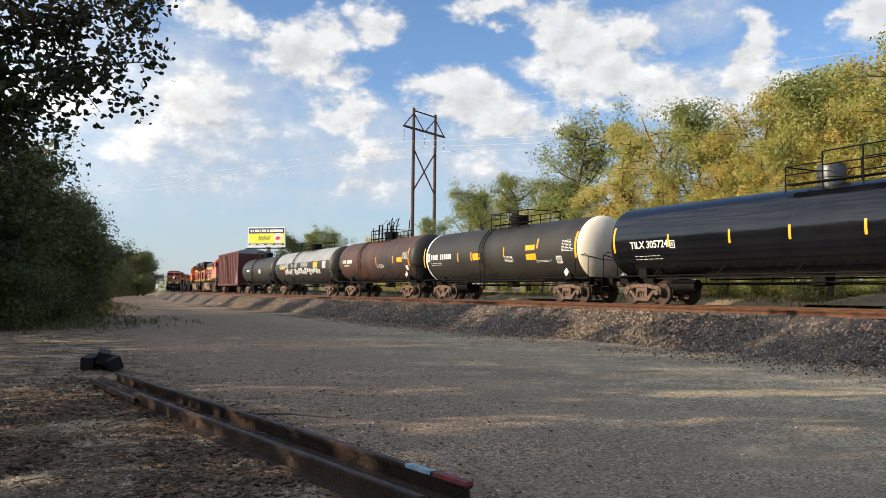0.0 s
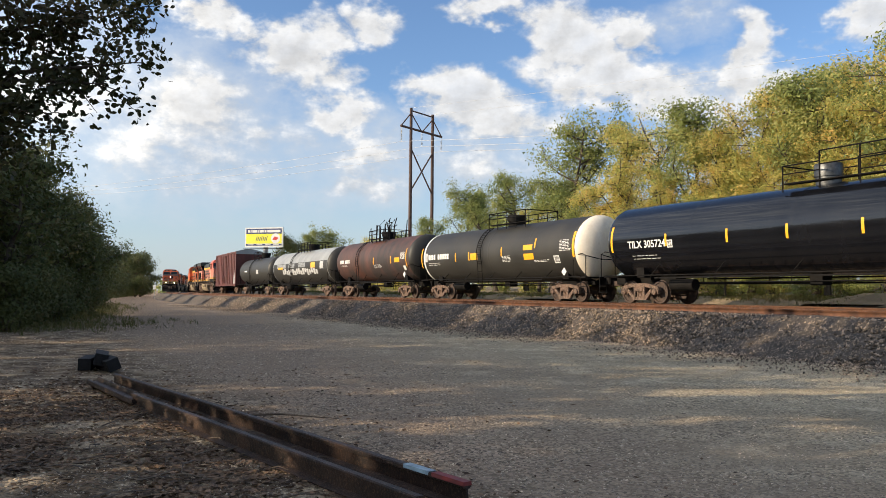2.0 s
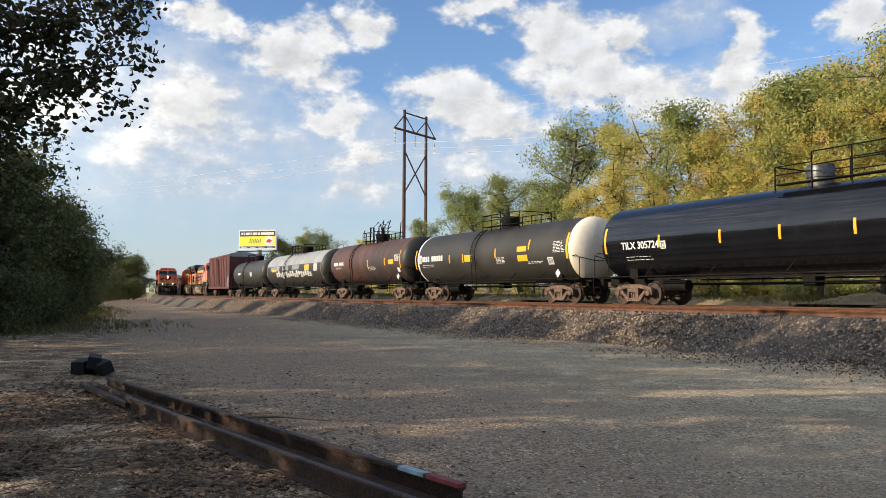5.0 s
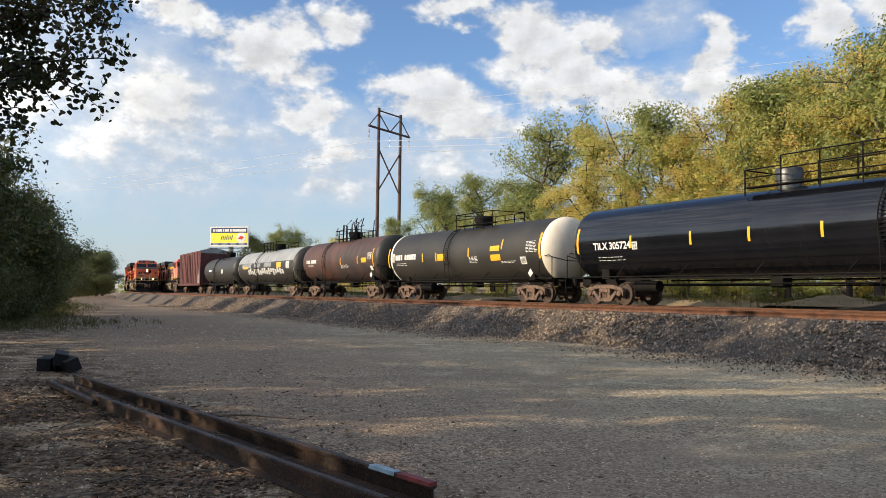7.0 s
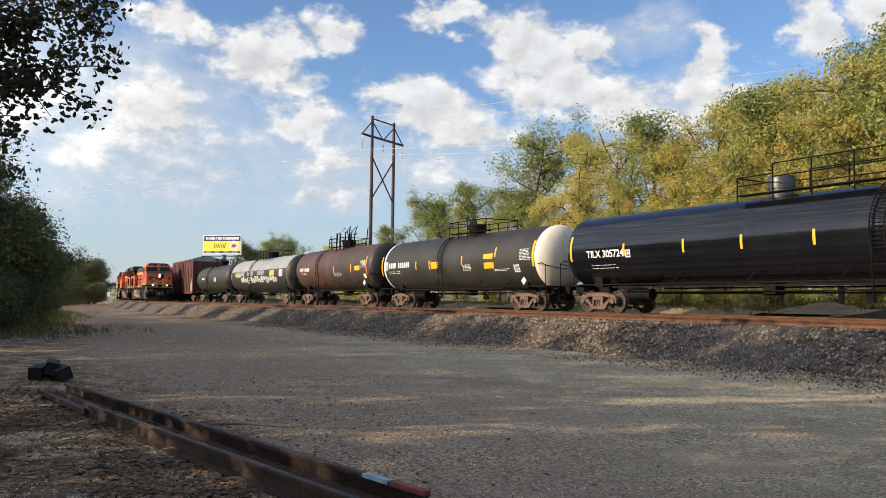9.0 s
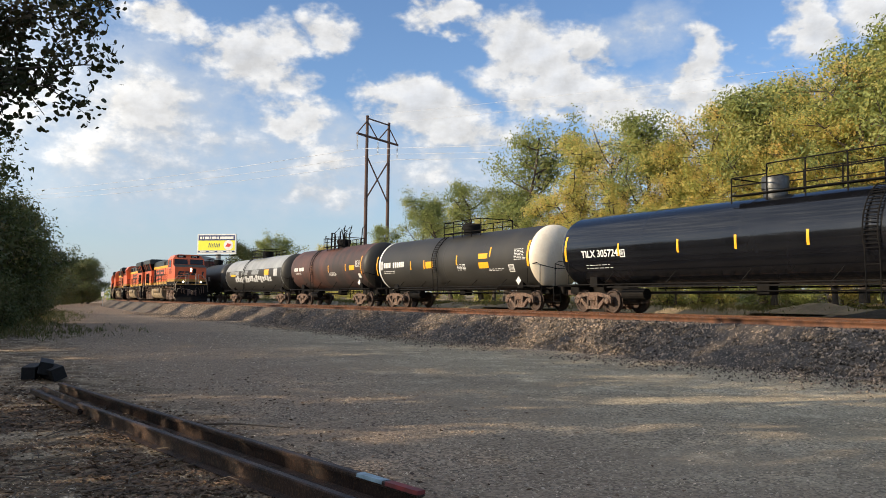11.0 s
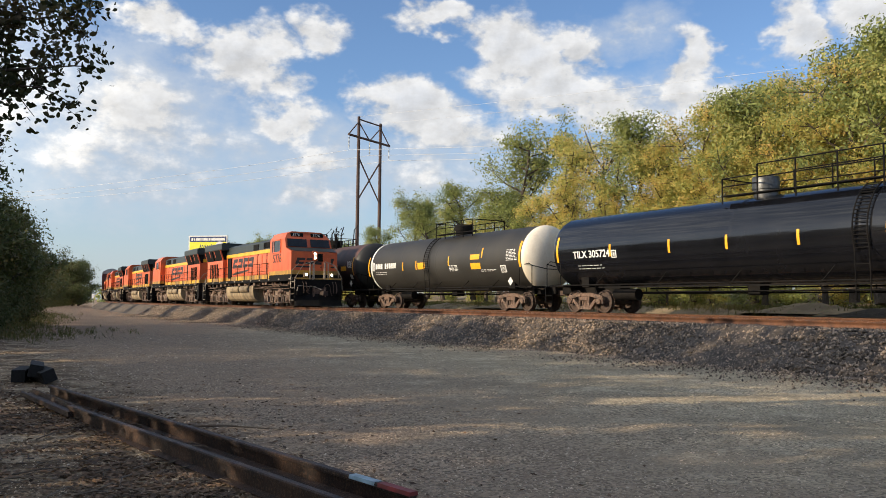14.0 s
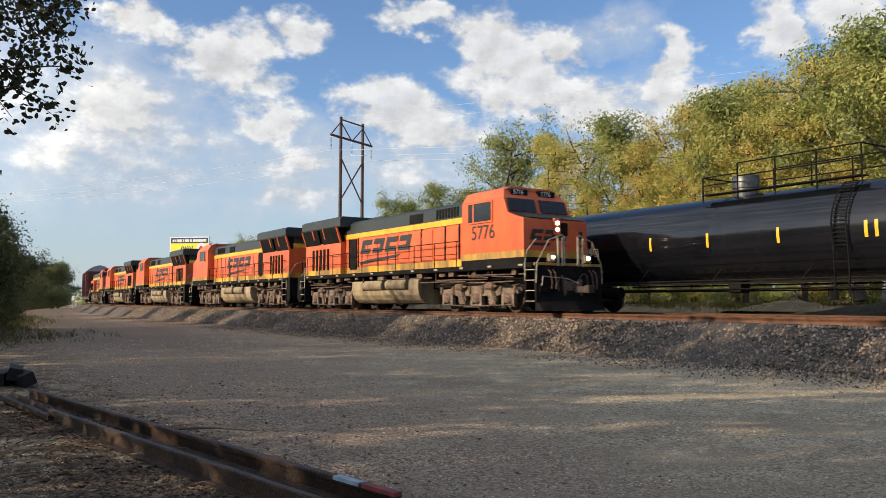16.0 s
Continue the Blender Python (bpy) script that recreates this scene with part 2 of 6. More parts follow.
    col = mix(span(edge2.outputs[0], 3.4, 5.2), soil, col)
    # single stones
    vor = N("ShaderNodeTexVoronoi")
    vor.inputs["Scale"].default_value = 36
    L(co, vor.inputs["Vector"])
    bw = N("ShaderNodeRGBToBW")
    L(vor.outputs["Color"], bw.inputs[0])
    g = N("ShaderNodeCombineColor")
    v = span(bw.outputs[0], 0.15, 0.85, 0.35, 1.8)
    for i in range(3):
        L(v, g.inputs[i])
    col = mix(span(noise_of(0.7, 5, (0.5, 1, 1), 0.9), 0.38, 0.62, 0.30, 0.95), col, g.outputs[0], "MULTIPLY")
    L(col, b.inputs["Base Color"])
    b.inputs["Roughness"].default_value = 0.95
    b.inputs["Specular IOR Level"].default_value = 0.2
    bp = N("ShaderNodeBump")
    bp.inputs["Strength"].default_value, bp.inputs["Distance"].default_value = 0.9, 0.02
    L(vor.outputs["Distance"], bp.inputs["Height"])
    bp.invert = True
    bp2 = N("ShaderNodeBump")
    bp2.inputs["Strength"].default_value, bp2.inputs["Distance"].default_value = 0.7, 0.05
    L(noise_of(5, 6), bp2.inputs["Height"])
    L(bp2.outputs[0], bp.inputs["Normal"])
    L(bp.outputs[0], b.inputs["Normal"])
    return m


M_GROUND = yard_material()
M_BALLAST = surface("ballast", (0.098, 0.078, 0.062), (0.05, 0.042, 0.035), 0.9, 0.92, bump=1.0, grain=16, c3=(0.24, 0.19, 0.15))
M_STONE = surface("broken stone", (0.31, 0.232, 0.17), (0.16, 0.125, 0.095), 2.0, 0.85, bump=0.3, grain=30, island=0.85)
M_PEBBLE = surface("pebbles", (0.52, 0.42, 0.31), (0.33, 0.265, 0.20), 2.0, 0.85, bump=0.2, grain=30, island=0.6)
# ballast at half its tone: the train's shade is put into the colour
M_HEAP = surface("gravel heap darkened for shade", (0.048, 0.038, 0.03), (0.027, 0.022, 0.018), 0.9, 0.95, bump=1.0, grain=16, c3=(0.12, 0.095, 0.075))
M_EARTH = surface("earth bank", (0.34, 0.25, 0.16), (0.20, 0.15, 0.10), 0.6, 0.95, bump=0.8, grain=9, c3=(0.1, 0.12, 0.04))
M_RUST = surface("rusty steel", (0.17, 0.075, 0.04), (0.09, 0.045, 0.03), 4, 0.75, 0.3, 0.3, 60)
M_OLDRAIL = surface("dark rusted rail", (0.048, 0.027, 0.02), (0.021, 0.0155, 0.014), 3, 0.6, 0.35, 0.35, 50, c3=(0.12, 0.07, 0.045))
M_BLOCK = surface("black tarred timber", (0.012, 0.012, 0.013), (0.02, 0.019, 0.019), 6, 0.7, bump=0.6, grain=25, spec=0.2)
M_RAILTOP = surface("worn rail head", (0.45, 0.4, 0.36), (0.3, 0.26, 0.23), 6, 0.35, 0.9, 0.05, 60)
M_TIE = surface("creosoted wood", (0.045, 0.035, 0.028), (0.028, 0.022, 0.02), 6, 0.85, bump=0.6, grain=30, c3=(0.08, 0.07, 0.06))
M_BARK = surface("bark", (0.095, 0.075, 0.056), (0.05, 0.04, 0.033), 4, 0.9, bump=0.7, grain=18, streak=4)
M_POLE = surface("weathered pole", (0.11, 0.07, 0.055), (0.07, 0.045, 0.04), 3, 0.85, bump=0.3, grain=20, streak=6)
M_STEEL = surface("galvanised steel", (0.42, 0.43, 0.44), (0.3, 0.31, 0.32), 5, 0.45, 0.7, 0.05, 40)
M_LID = surface("dull steel lid", (0.10, 0.105, 0.11), (0.045, 0.047, 0.05), 3, 0.45, 0.6, 0.04, 30)
M_ORANGE = surface("orange enamel", (0.68, 0.135, 0.042), (0.50, 0.098, 0.04), 1.3, 0.38, bump=0.05, grain=12, streak=3, random_object=0.08)
M_ORANGE_OLD = surface("faded orange enamel", (0.60, 0.125, 0.035), (0.42, 0.09, 0.035), 1.6, 0.55, bump=0.06, grain=12, streak=3, random_object=0.08)
M_YELLOW_DIRTY = surface("grimy yellow enamel", (0.66, 0.36, 0.035), (0.20, 0.12, 0.05), 1.2, 0.6, bump=0.06, grain=14, streak=4)
M_TRUCK = surface("dusty truck steel", (0.22, 0.155, 0.115), (0.085, 0.06, 0.046), 4, 0.8, 0.0, 0.2, 30, c3=(0.28, 0.205, 0.15))
M_YELLOW = surface("yellow enamel", (0.78, 0.43, 0.03), (0.6, 0.32, 0.03), 1.5, 0.42, bump=0.05, grain=12, streak=3)
M_ROOF = surface("dark green-black enamel", (0.022, 0.03, 0.03), (0.035, 0.042, 0.042), 1.5, 0.5, bump=0.06, grain=12)
M_BLACK = surface("sooty black paint", (0.006, 0.006, 0.0065), (0.014, 0.0125, 0.0115), 2, 0.7, bump=0.12, grain=20, spec=0.08)
M_LOGO = surface("black lettering", (0.02, 0.02, 0.022), (0.035, 0.03, 0.03), 3, 0.5, bump=0.0)
M_GRIME = surface("grimy truck steel", (0.165, 0.10, 0.072), (0.055, 0.038, 0.03), 4, 0.8, 0.1, 0.25, 30, c3=(0.27, 0.20, 0.15))
M_WHEEL = surface("rust-brown wheel steel", (0.085, 0.055, 0.042), (0.045, 0.033, 0.028), 5, 0.7, 0.3, 0.15, 40)
M_TANKTAN = surface("dusty fuel tank", (0.36, 0.275, 0.165), (0.13, 0.10, 0.068), 1.5, 0.8, bump=0.1, grain=14, streak=5)
M_RAILING = surface("pale handrail", (0.42, 0.36, 0.28), (0.28, 0.23, 0.18), 4, 0.5, bump=0.05)
M_WINDOW = surface("dark cab glass", (0.012, 0.014, 0.017), (0.02, 0.022, 0.025), 2, 0.14, bump=0.0, spec=0.4)
M_MARK = surface("yellow reflector tape", (0.85, 0.42, 0.02), (0.75, 0.36, 0.02), 8, 0.4, bump=0.0)
M_WHITE = surface("white lettering", (0.75, 0.75, 0.72), (0.6, 0.6, 0.58), 6, 0.5, bump=0.0)
M_TANKBLACK = surface("glossy black tank paint", (0.0045, 0.005, 0.007), (0.007, 0.0075, 0.010), 0.8, 0.24, bump=0.015, grain=3, streak=2, spec=0.12, coat=0.75)
M_TANKMATT = surface("dull black tank paint", (0.022, 0.021, 0.019), (0.034, 0.032, 0.028), 0.8, 0.55, bump=0.05, grain=10, streak=2)
M_TANKWHITE = surface("cream tank head", (0.80, 0.73, 0.61), (0.66, 0.55, 0.40), 0.7, 0.5, bump=0.03, grain=10, streak=3)
M_TANKBROWN = surface("rust-streaked tank paint", (0.10, 0.04, 0.028), (0.035, 0.028, 0.027), 0.55, 0.6, bump=0.06, grain=12, streak=2.5)
M_TANKGREY = surface("grey tank paint", (0.30, 0.31, 0.31), (0.22, 0.23, 0.235), 0.8, 0.5, bump=0.04, grain=10, streak=3)
M_GRAFFITI = surface("pale spray paint", (0.5, 0.5, 0.49), (0.35, 0.35, 0.35), 3, 0.6, bump=0.0)
M_BOXCAR = surface("oxide red boxcar paint", (0.115, 0.03, 0.026), (0.07, 0.024, 0.021), 0.9, 0.65, bump=0.06, grain=12, streak=3)
M_FADED = surface("faded red and silver enamel", (0.55, 0.09, 0.05), (0.46, 0.33, 0.25), 0.5, 0.6, bump=0.05, streak=2)
M_NAVY = surface("navy poster", (0.02, 0.035, 0.12), (0.025, 0.04, 0.13), 4, 0.6, bump=0.0)
M_LEMON = surface("yellow poster", (0.78, 0.74, 0.05), (0.72, 0.68, 0.05), 4, 0.6, bump=0.0)
M_RED = surface("red print", (0.55, 0.04, 0.03), (0.5, 0.04, 0.03), 4, 0.6, bump=0.0)
M_WIRE = surface("grey cable", (0.62, 0.64, 0.68), (0.5, 0.52, 0.55), 4, 0.7, 0.0, 0.0)
M_LAMP = glow("lit lamp", (1.0, 0.84, 0.60), 7.0)
M_LEAF_GOLD = leafage("yellowing leaves", ((0.17, 0.23, 0.07), (0.35, 0.385, 0.115), (0.52, 0.49, 0.15), (0.68, 0.53, 0.17), (0.72, 0.48, 0.17)), through_light=0.55)
M_LEAF_GREEN = leafage("late summer leaves", ((0.11, 0.145, 0.052), (0.20, 0.24, 0.078), (0.31, 0.335, 0.10), (0.43, 0.385, 0.125)))
# the left-hand trees' unlit look is put into this leaf colour
M_LEAF_DARK = leafage("shade-dark leaves", ((0.05, 0.07, 0.024), (0.08, 0.10, 0.032), (0.115, 0.125, 0.04), (0.155, 0.13, 0.052)), through_light=0.3)
# darker leaf copy: the overhanging limbs' shade is put into its colour
M_LEAF_SHADE = leafage("shade-darkened brown-green leaves", ((0.028, 0.036, 0.014), (0.045, 0.052, 0.018), (0.07, 0.06, 0.025), (0.10, 0.062, 0.03)), through_light=0.2)
M_LITTER = surface("dry fallen leaves", (0.22, 0.135, 0.08), (0.075, 0.047, 0.03), 3, 0.85, bump=0.2, island=0.5)
M_TWIG = surface("dead twigs", (0.15, 0.115, 0.085), (0.09, 0.07, 0.055), 5, 0.9, bump=0.2, island=0.3)
M_GRASS = leafage("dry grass", ((0.06, 0.075, 0.02), (0.11, 0.11, 0.03), (0.20, 0.16, 0.06)), through_light=0.25)
M_BLUEPAINT = surface("pale blue paint", (0.30, 0.42, 0.50), (0.16, 0.22, 0.26), 6, 0.5, bump=0.05)
M_REDPAINT = surface("red paint on steel", (0.25, 0.03, 0.03), (0.15, 0.03, 0.03), 6, 0.6, bump=0.05)

# ---- mesh helpers ----


def linked(name, bm, material, smooth=False):
    me = bpy.data.meshes.new(name)
    bmesh.ops.recalc_face_normals(bm, faces=bm.faces)
    bm.to_mesh(me)
    bm.free()
    me.materials.append(material)
    if smooth:
        me.shade_smooth()
        me.set_sharp_from_angle(angle=radians(35))
    return me


def part(name, bm, material, parent, label="", smooth=False, m=None):
    """Links a bmesh, or a mesh, as one mesh object under a thing or a part."""
    ob = new(name, bm if isinstance(bm, bpy.types.Mesh) else linked(name, bm, material, smooth))
    ob.parent = parent
    if m is not None:
        ob.matrix_basis = m
    if label:
        tagged(ob, label)
    return ob


def thing(name, m, label, category, group="", kind=""):
    ob = new(name)
    ob.matrix_basis = m
    ob.empty_display_size = 0.2
    return tagged(ob, label, category, group, kind)


def box(bm, x0, x1, y0, y1, z0, z1, bevel=0.0):
    r = bmesh.ops.create_cube(bm, size=1, matrix=Matrix.LocRotScale(((x0 + x1) / 2, (y0 + y1) / 2, (z0 + z1) / 2), None, (x1 - x0, y1 - y0, z1 - z0)))
    if bevel:
        es = list({e for v in r["verts"] for e in v.link_edges})
        bmesh.ops.bevel(bm, geom=es, offset=bevel, segments=2, affect="EDGES", profile=0.6)
    return bm


def prism(bm, outline, y0, y1, axis="y", bevel=0.0):
    """An outline in x, z drawn out from y0 to y1 (axis x: an outline in y, z drawn out from x0 to x1)."""
    at = (lambda a, b, c: (a, c, b)) if axis == "y" else (lambda a, b, c: (c, a, b))
    lo = [bm.verts.new(at(a, b, y0)) for a, b in outline]
    hi = [bm.verts.new(at(a, b, y1)) for a, b in outline]
    n = len(outline)
    fs = [bm.faces.new(lo), bm.faces.new(hi[::-1])] + [bm.faces.new((lo[i], hi[i], hi[(i + 1) % n], lo[(i + 1) % n])) for i in range(n)]
    if bevel:
        bmesh.ops.bevel(bm, geom=list({e for f in fs for e in f.edges}), offset=bevel, segments=2, affect="EDGES", profile=0.6)
    return bm


def rod(bm, points, r, seg=8, r1=None, caps=True):
    """A round bar along points, tapering to r1."""
    pts = [Vector(p) for p in points]
    rings = []
    for i, p in enumerate(pts):
        d = (pts[min(i + 1, len(pts) - 1)] - pts[max(i - 1, 0)]).normalized()
        u = d.cross(Vector((0, 0, 1)) if abs(d.z) < 0.9 else Vector((1, 0, 0))).normalized()
        w = d.cross(u)
        k = r if r1 is None else r + (r1 - r) * i / (len(pts) - 1)
        rings.append([bm.verts.new(p + (u * math.cos(2 * math.pi * j / seg) + w * math.sin(2 * math.pi * j / seg)) * k) for j in range(seg)])
    for a, b in zip(rings, rings[1:]):
        for j in range(seg):
            bm.faces.new((a[j], a[(j + 1) % seg], b[(j + 1) % seg], b[j]))
    if caps:
        bm.faces.new(rings[0][::-1])
        bm.faces.new(rings[-1])
    return bm


def lathe(bm, profile, seg=32, axis="x", centre=(0, 0, 0)):
    """Turns a profile of (along, radius) about an axis through centre."""
    c = Vector(centre)
    rings = []
    for a, r in profile:
        if r < 1e-4:
            r = 1e-3
        ring = []
        for j in range(seg):
            u, v = r * math.cos(2 * math.pi * j / seg), r * math.sin(2 * math.pi * j / seg)
            ring.append(bm.verts.new(c + Vector({"x": (a, u, v), "y": (u, a, v), "z": (u, v, a)}[axis])))
        rings.append(ring)
    for a, b in zip(rings, rings[1:]):
        for j in range(seg):
            bm.faces.new((a[j], a[(j + 1) % seg], b[(j + 1) % seg], b[j]))
    bm.faces.new(rings[0])
    bm.faces.new(rings[-1])
    return bm


def B():
    return bmesh.new()


def raw_mesh(name, verts, quads, material):
    """A mesh from arrays of corners and of four-sided faces."""
    me = bpy.data.meshes.new(name)
    nv, nq, k = len(verts), len(quads), quads.shape[1]
    me.vertices.add(nv)
    me.vertices.foreach_set("co", np.ascontiguousarray(verts, dtype=np.float32).ravel())
    me.loops.add(nq * k)
    me.loops.foreach_set("vertex_index", np.ascontiguousarray(quads, dtype=np.int32).ravel())
    me.polygons.add(nq)
    me.polygons.foreach_set("loop_start", np.arange(0, nq * k, k, dtype=np.int32))
    me.update(calc_edges=True)
    me.materials.append(material)
    return me


def lettering(name, body, size, m, material, parent, thick=0.004, shear=0.0, bold=0.0):
    cu = bpy.data.curves.new(name, "FONT")
    cu.offset = size * bold
    cu.body, cu.size, cu.extrude, cu.align_x, cu.align_y, cu.shear = body, size, thick, "LEFT", "CENTER", shear
    tmp = bpy.data.objects.new(name, cu)
    scene.collection.objects.link(tmp)
    me = bpy.data.meshes.new_from_object(tmp)
    bpy.data.objects.remove(tmp)
    me.materials.clear()
    me.materials.append(material)
    return part(name, me, material, parent, m=m)


# ---- the line ----
RAIL_Z = 1.127           # top of the rails over the yard
BACK = 4.3               # from one track to the other
SPAN = np.arange(-520.0, 90.25, 0.25)


def bend(back):
    """The line's heading, by the distance behind its reference point."""
    q = np.clip(back, -35, 185)
    h = -1.082617 - 0.001185 * q ** 2 / 1e2 + 0.000315 * q ** 3 / 1e4
    slope = -0.00237 * q / 1e2 + 0.000945 * q ** 2 / 1e4
    return h + slope * (np.clip(back, 185, 330) - 185) * (back > 185)


HEAD = bend(-SPAN)
_i0 = int(np.argmin(abs(SPAN)))
_x = np.concatenate([[0], np.cumsum(0.125 * (np.cos(HEAD[1:]) + np.cos(HEAD[:-1])))])
_y = np.concatenate([[0], np.cumsum(0.125 * (np.sin(HEAD[1:]) + np.sin(HEAD[:-1])))])
PX, PY = 7.4638 + _x - _x[_i0], 27.1322 + _y - _y[_i0]


def along(s, b=0.0, h=0.0):
    """A point s metres along the near track, b to the right of it (towards the yard), h over the rails."""
    a = np.interp(s, SPAN, HEAD)
    return Vector((float(np.interp(s, SPAN, PX) + b * math.sin(a)), float(np.interp(s, SPAN, PY) - b * math.cos(a)), RAIL_Z + h))


def on_track(s, half, b=0.0):
    """The pose of a vehicle centred at s, its bogies half either side; it looks along the way of travel."""
    a, c = along(s - half, b), along(s + half, b)
    d = c - a
    return Matrix.Translation((a + c) / 2) @ pose(0, 0, 0, 0, 0, math.degrees(math.atan2(d.y, d.x)))


def swept(name, profile, s0, s1, step, material, rough=0.0, seed=0):
    """A strip along the line whose cross-section is a list of (b, h)."""
    ss = np.arange(s0, s1 + step / 2, step)
    a = np.interp(ss, SPAN, HEAD)
    x, y = np.interp(ss, SPAN, PX), np.interp(ss, SPAN, PY)
    b, h = np.array([p[0] for p in profile]), np.array([p[1] for p in profile])
    V = np.stack([x[:, None] + b * np.sin(a)[:, None], y[:, None] - b * np.cos(a)[:, None], np.broadcast_to(RAIL_Z + h, (len(ss), len(b)))], -1)
    if rough:
        g = np.random.default_rng(seed)
        V = V + g.normal(0, rough, V.shape) * np.array([1, 1, 0.8])
        wob = np.array([noise.noise((s * 0.22, 3.1, seed)) for s in ss])
        V[:, :, 2] += (wob * rough * 2.5)[:, None]
    n, k = len(ss), len(b)
    i = np.arange(n - 1)[:, None] * k + np.arange(k - 1)[None]
    Q = np.stack([i, i + 1, i + k + 1, i + k], -1).reshape(-1, 4)
    return raw_mesh(name, V.reshape(-1, 3), Q, material)

# ---- ground ----


def ground_height(x, y):
    return 0.05 * noise.noise((x * 0.12, y * 0.12, 0.3)) + 0.02 * noise.noise((x * 0.6, y * 0.6, 5.3)) - 0.01


def build_ground():
    """One sheet to the horizon, finer near the yard."""
    def ticks(lo, hi, step, far):
        t = list(np.arange(lo, hi + 1e-6, step))
        k = step
        while t[-1] < far:
            k *= 1.3
            t.append(t[-1] + k)
        k, front = step, []
        v = lo
        while v > -far:
            k *= 1.3
            v -= k
            front.append(v)
        return np.array(front[::-1] + t)
    xs, ys = ticks(-22, 16, 0.3, 3000), ticks(1, 60, 0.3, 3000)
    V = np.array([(x, y, ground_height(x, y) if abs(x) < 90 and abs(y) < 200 else -0.01) for x in xs for y in ys])
    n, k = len(xs), len(ys)
    i = np.arange(n - 1)[:, None] * k + np.arange(k - 1)[None]
    Q = np.stack([i, i + k, i + k + 1, i + 1], -1).reshape(-1, 4)
    me = raw_mesh("ground", V, Q, M_GROUND)
    me.shade_smooth()
    tagged(new("ground", me), "grey-brown packed gravel yard with pale dusty patches", "ground", kind="structure")


build_ground()

BED = -0.17 - 0.02
NEAR_SIDE = [(1.3 + 0.1 * i, BED - 0.0 - max(0, (0.1 * i - 0.45)) * 0.66) for i in range(0, 22)]
PROFILE = NEAR_SIDE[::-1] + [(b, BED + 0.02 * math.sin(b * 5)) for b in np.arange(1.2, -BACK - 1.7, -0.2)] + [(-BACK - 1.9 - 0.2 * i, BED - 0.12 * i) for i in range(0, 5)]
ballast = tagged(new("ballast", swept("ballast", PROFILE, -150, 45, 0.2, M_BALLAST, 0.022, 3)), "bank of brown-grey crushed stone under the tracks", "ballast", kind="structure")
far_ballast = tagged(new("ballast", swept("ballast", PROFILE[::3], -500, -149.9, 2.0, M_BALLAST, 0.01, 4)), "bank of brown-grey crushed stone under the tracks", "ballast", kind="structure")
for me in (ballast.data, far_ballast.data):
    me.shade_smooth()
# cut bank behind the far track
BEHIND = [(-BACK - 2.3, -0.5), (-BACK - 3.2, -0.6), (-BACK - 4.0, -0.3), (-BACK - 5.0, 0.05), (-BACK - 6.0, 0.18), (-BACK - 8, 0.15), (-BACK - 12, 0.3), (-BACK - 18, 0.8), (-BACK - 26, 1.2), (-BACK - 45, 0.6), (-BACK - 90, -1.5)]
tagged(new("bank", swept("bank", BEHIND, -400, 60, 0.6, M_EARTH, 0.07, 9)), "bare earth bank with weeds behind the far track", "bank", kind="structure")


def build_rails():
    head = [(-0.036, 0), (-0.036, -0.035), (-0.008, -0.048), (-0.008, -0.15), (-0.07, -0.165), (-0.07, -0.18), (0.07, -0.18), (0.07, -0.165), (0.008, -0.15), (0.008, -0.048), (0.036, -0.035), (0.036, 0)]
    for t, b0 in (("near", 0.0), ("far", -BACK)):
        tr = thing("track", Matrix(), "railway track with rusty steel rails on wooden ties", "track", kind="structure")
        for b in (0.755, -0.755):
            part("rail", swept("rail", [(b0 + b - x, z) for x, z in head], -330, 60, 1.0, M_RUST), None, tr)
            part("rail_head", swept("rail_head", [(b0 + b + 0.03, 0.002), (b0 + b, 0.004), (b0 + b - 0.03, 0.002)], -330, 60, 1.0, M_RAILTOP), None, tr, "worn bright running surface")
        bm = box(B(), -0.11, 0.11, -1.3, 1.3, -0.12, 0.06, 0.012)
        me = linked("tie", bm, M_TIE)
        for i in range(150):
            s = 22 - i * 0.53
            a = along(s, b0, BED - 0.02 + 0.015 * math.sin(i * 3.7))
            part("tie", me, None, tr, m=Matrix.Translation(a) @ pose(0, 0, 0, 0, 0, math.degrees(float(np.interp(s, SPAN, HEAD)))))


# ---- rolling stock ----


def wheel_mesh(r, name="wheelset"):
    bm = B()
    for y in (0.755, -0.755):
        k = 1 if y > 0 else -1
        lathe(bm, [(y - k * 0.085, r + 0.028), (y - k * 0.055, r + 0.028), (y - k * 0.05, r), (y + k * 0.055, r - 0.006), (y + k * 0.055, r - 0.075), (y + k * 0.02, r - 0.09), (y + k * 0.03, 0.16), (y + k * 0.09, 0.12), (y + k * 0.09, 0.02)], 28, "y")
    lathe(bm, [(-1.02, 0.08), (1.02, 0.08)], 12, "y")
    for k in (1, -1):
        for j in range(6):
            a = j * math.pi / 3
            box(bm, 0.26 * math.cos(a) - 0.03, 0.26 * math.cos(a) + 0.03, k * 0.765 - 0.02, k * 0.765 + 0.035, 0.26 * math.sin(a) - 0.03, 0.26 * math.sin(a) + 0.03)
    return linked(name, bm, M_WHEEL, True)


WHEEL_CAR = wheel_mesh(0.455)
WHEEL_LOCO = wheel_mesh(0.535)


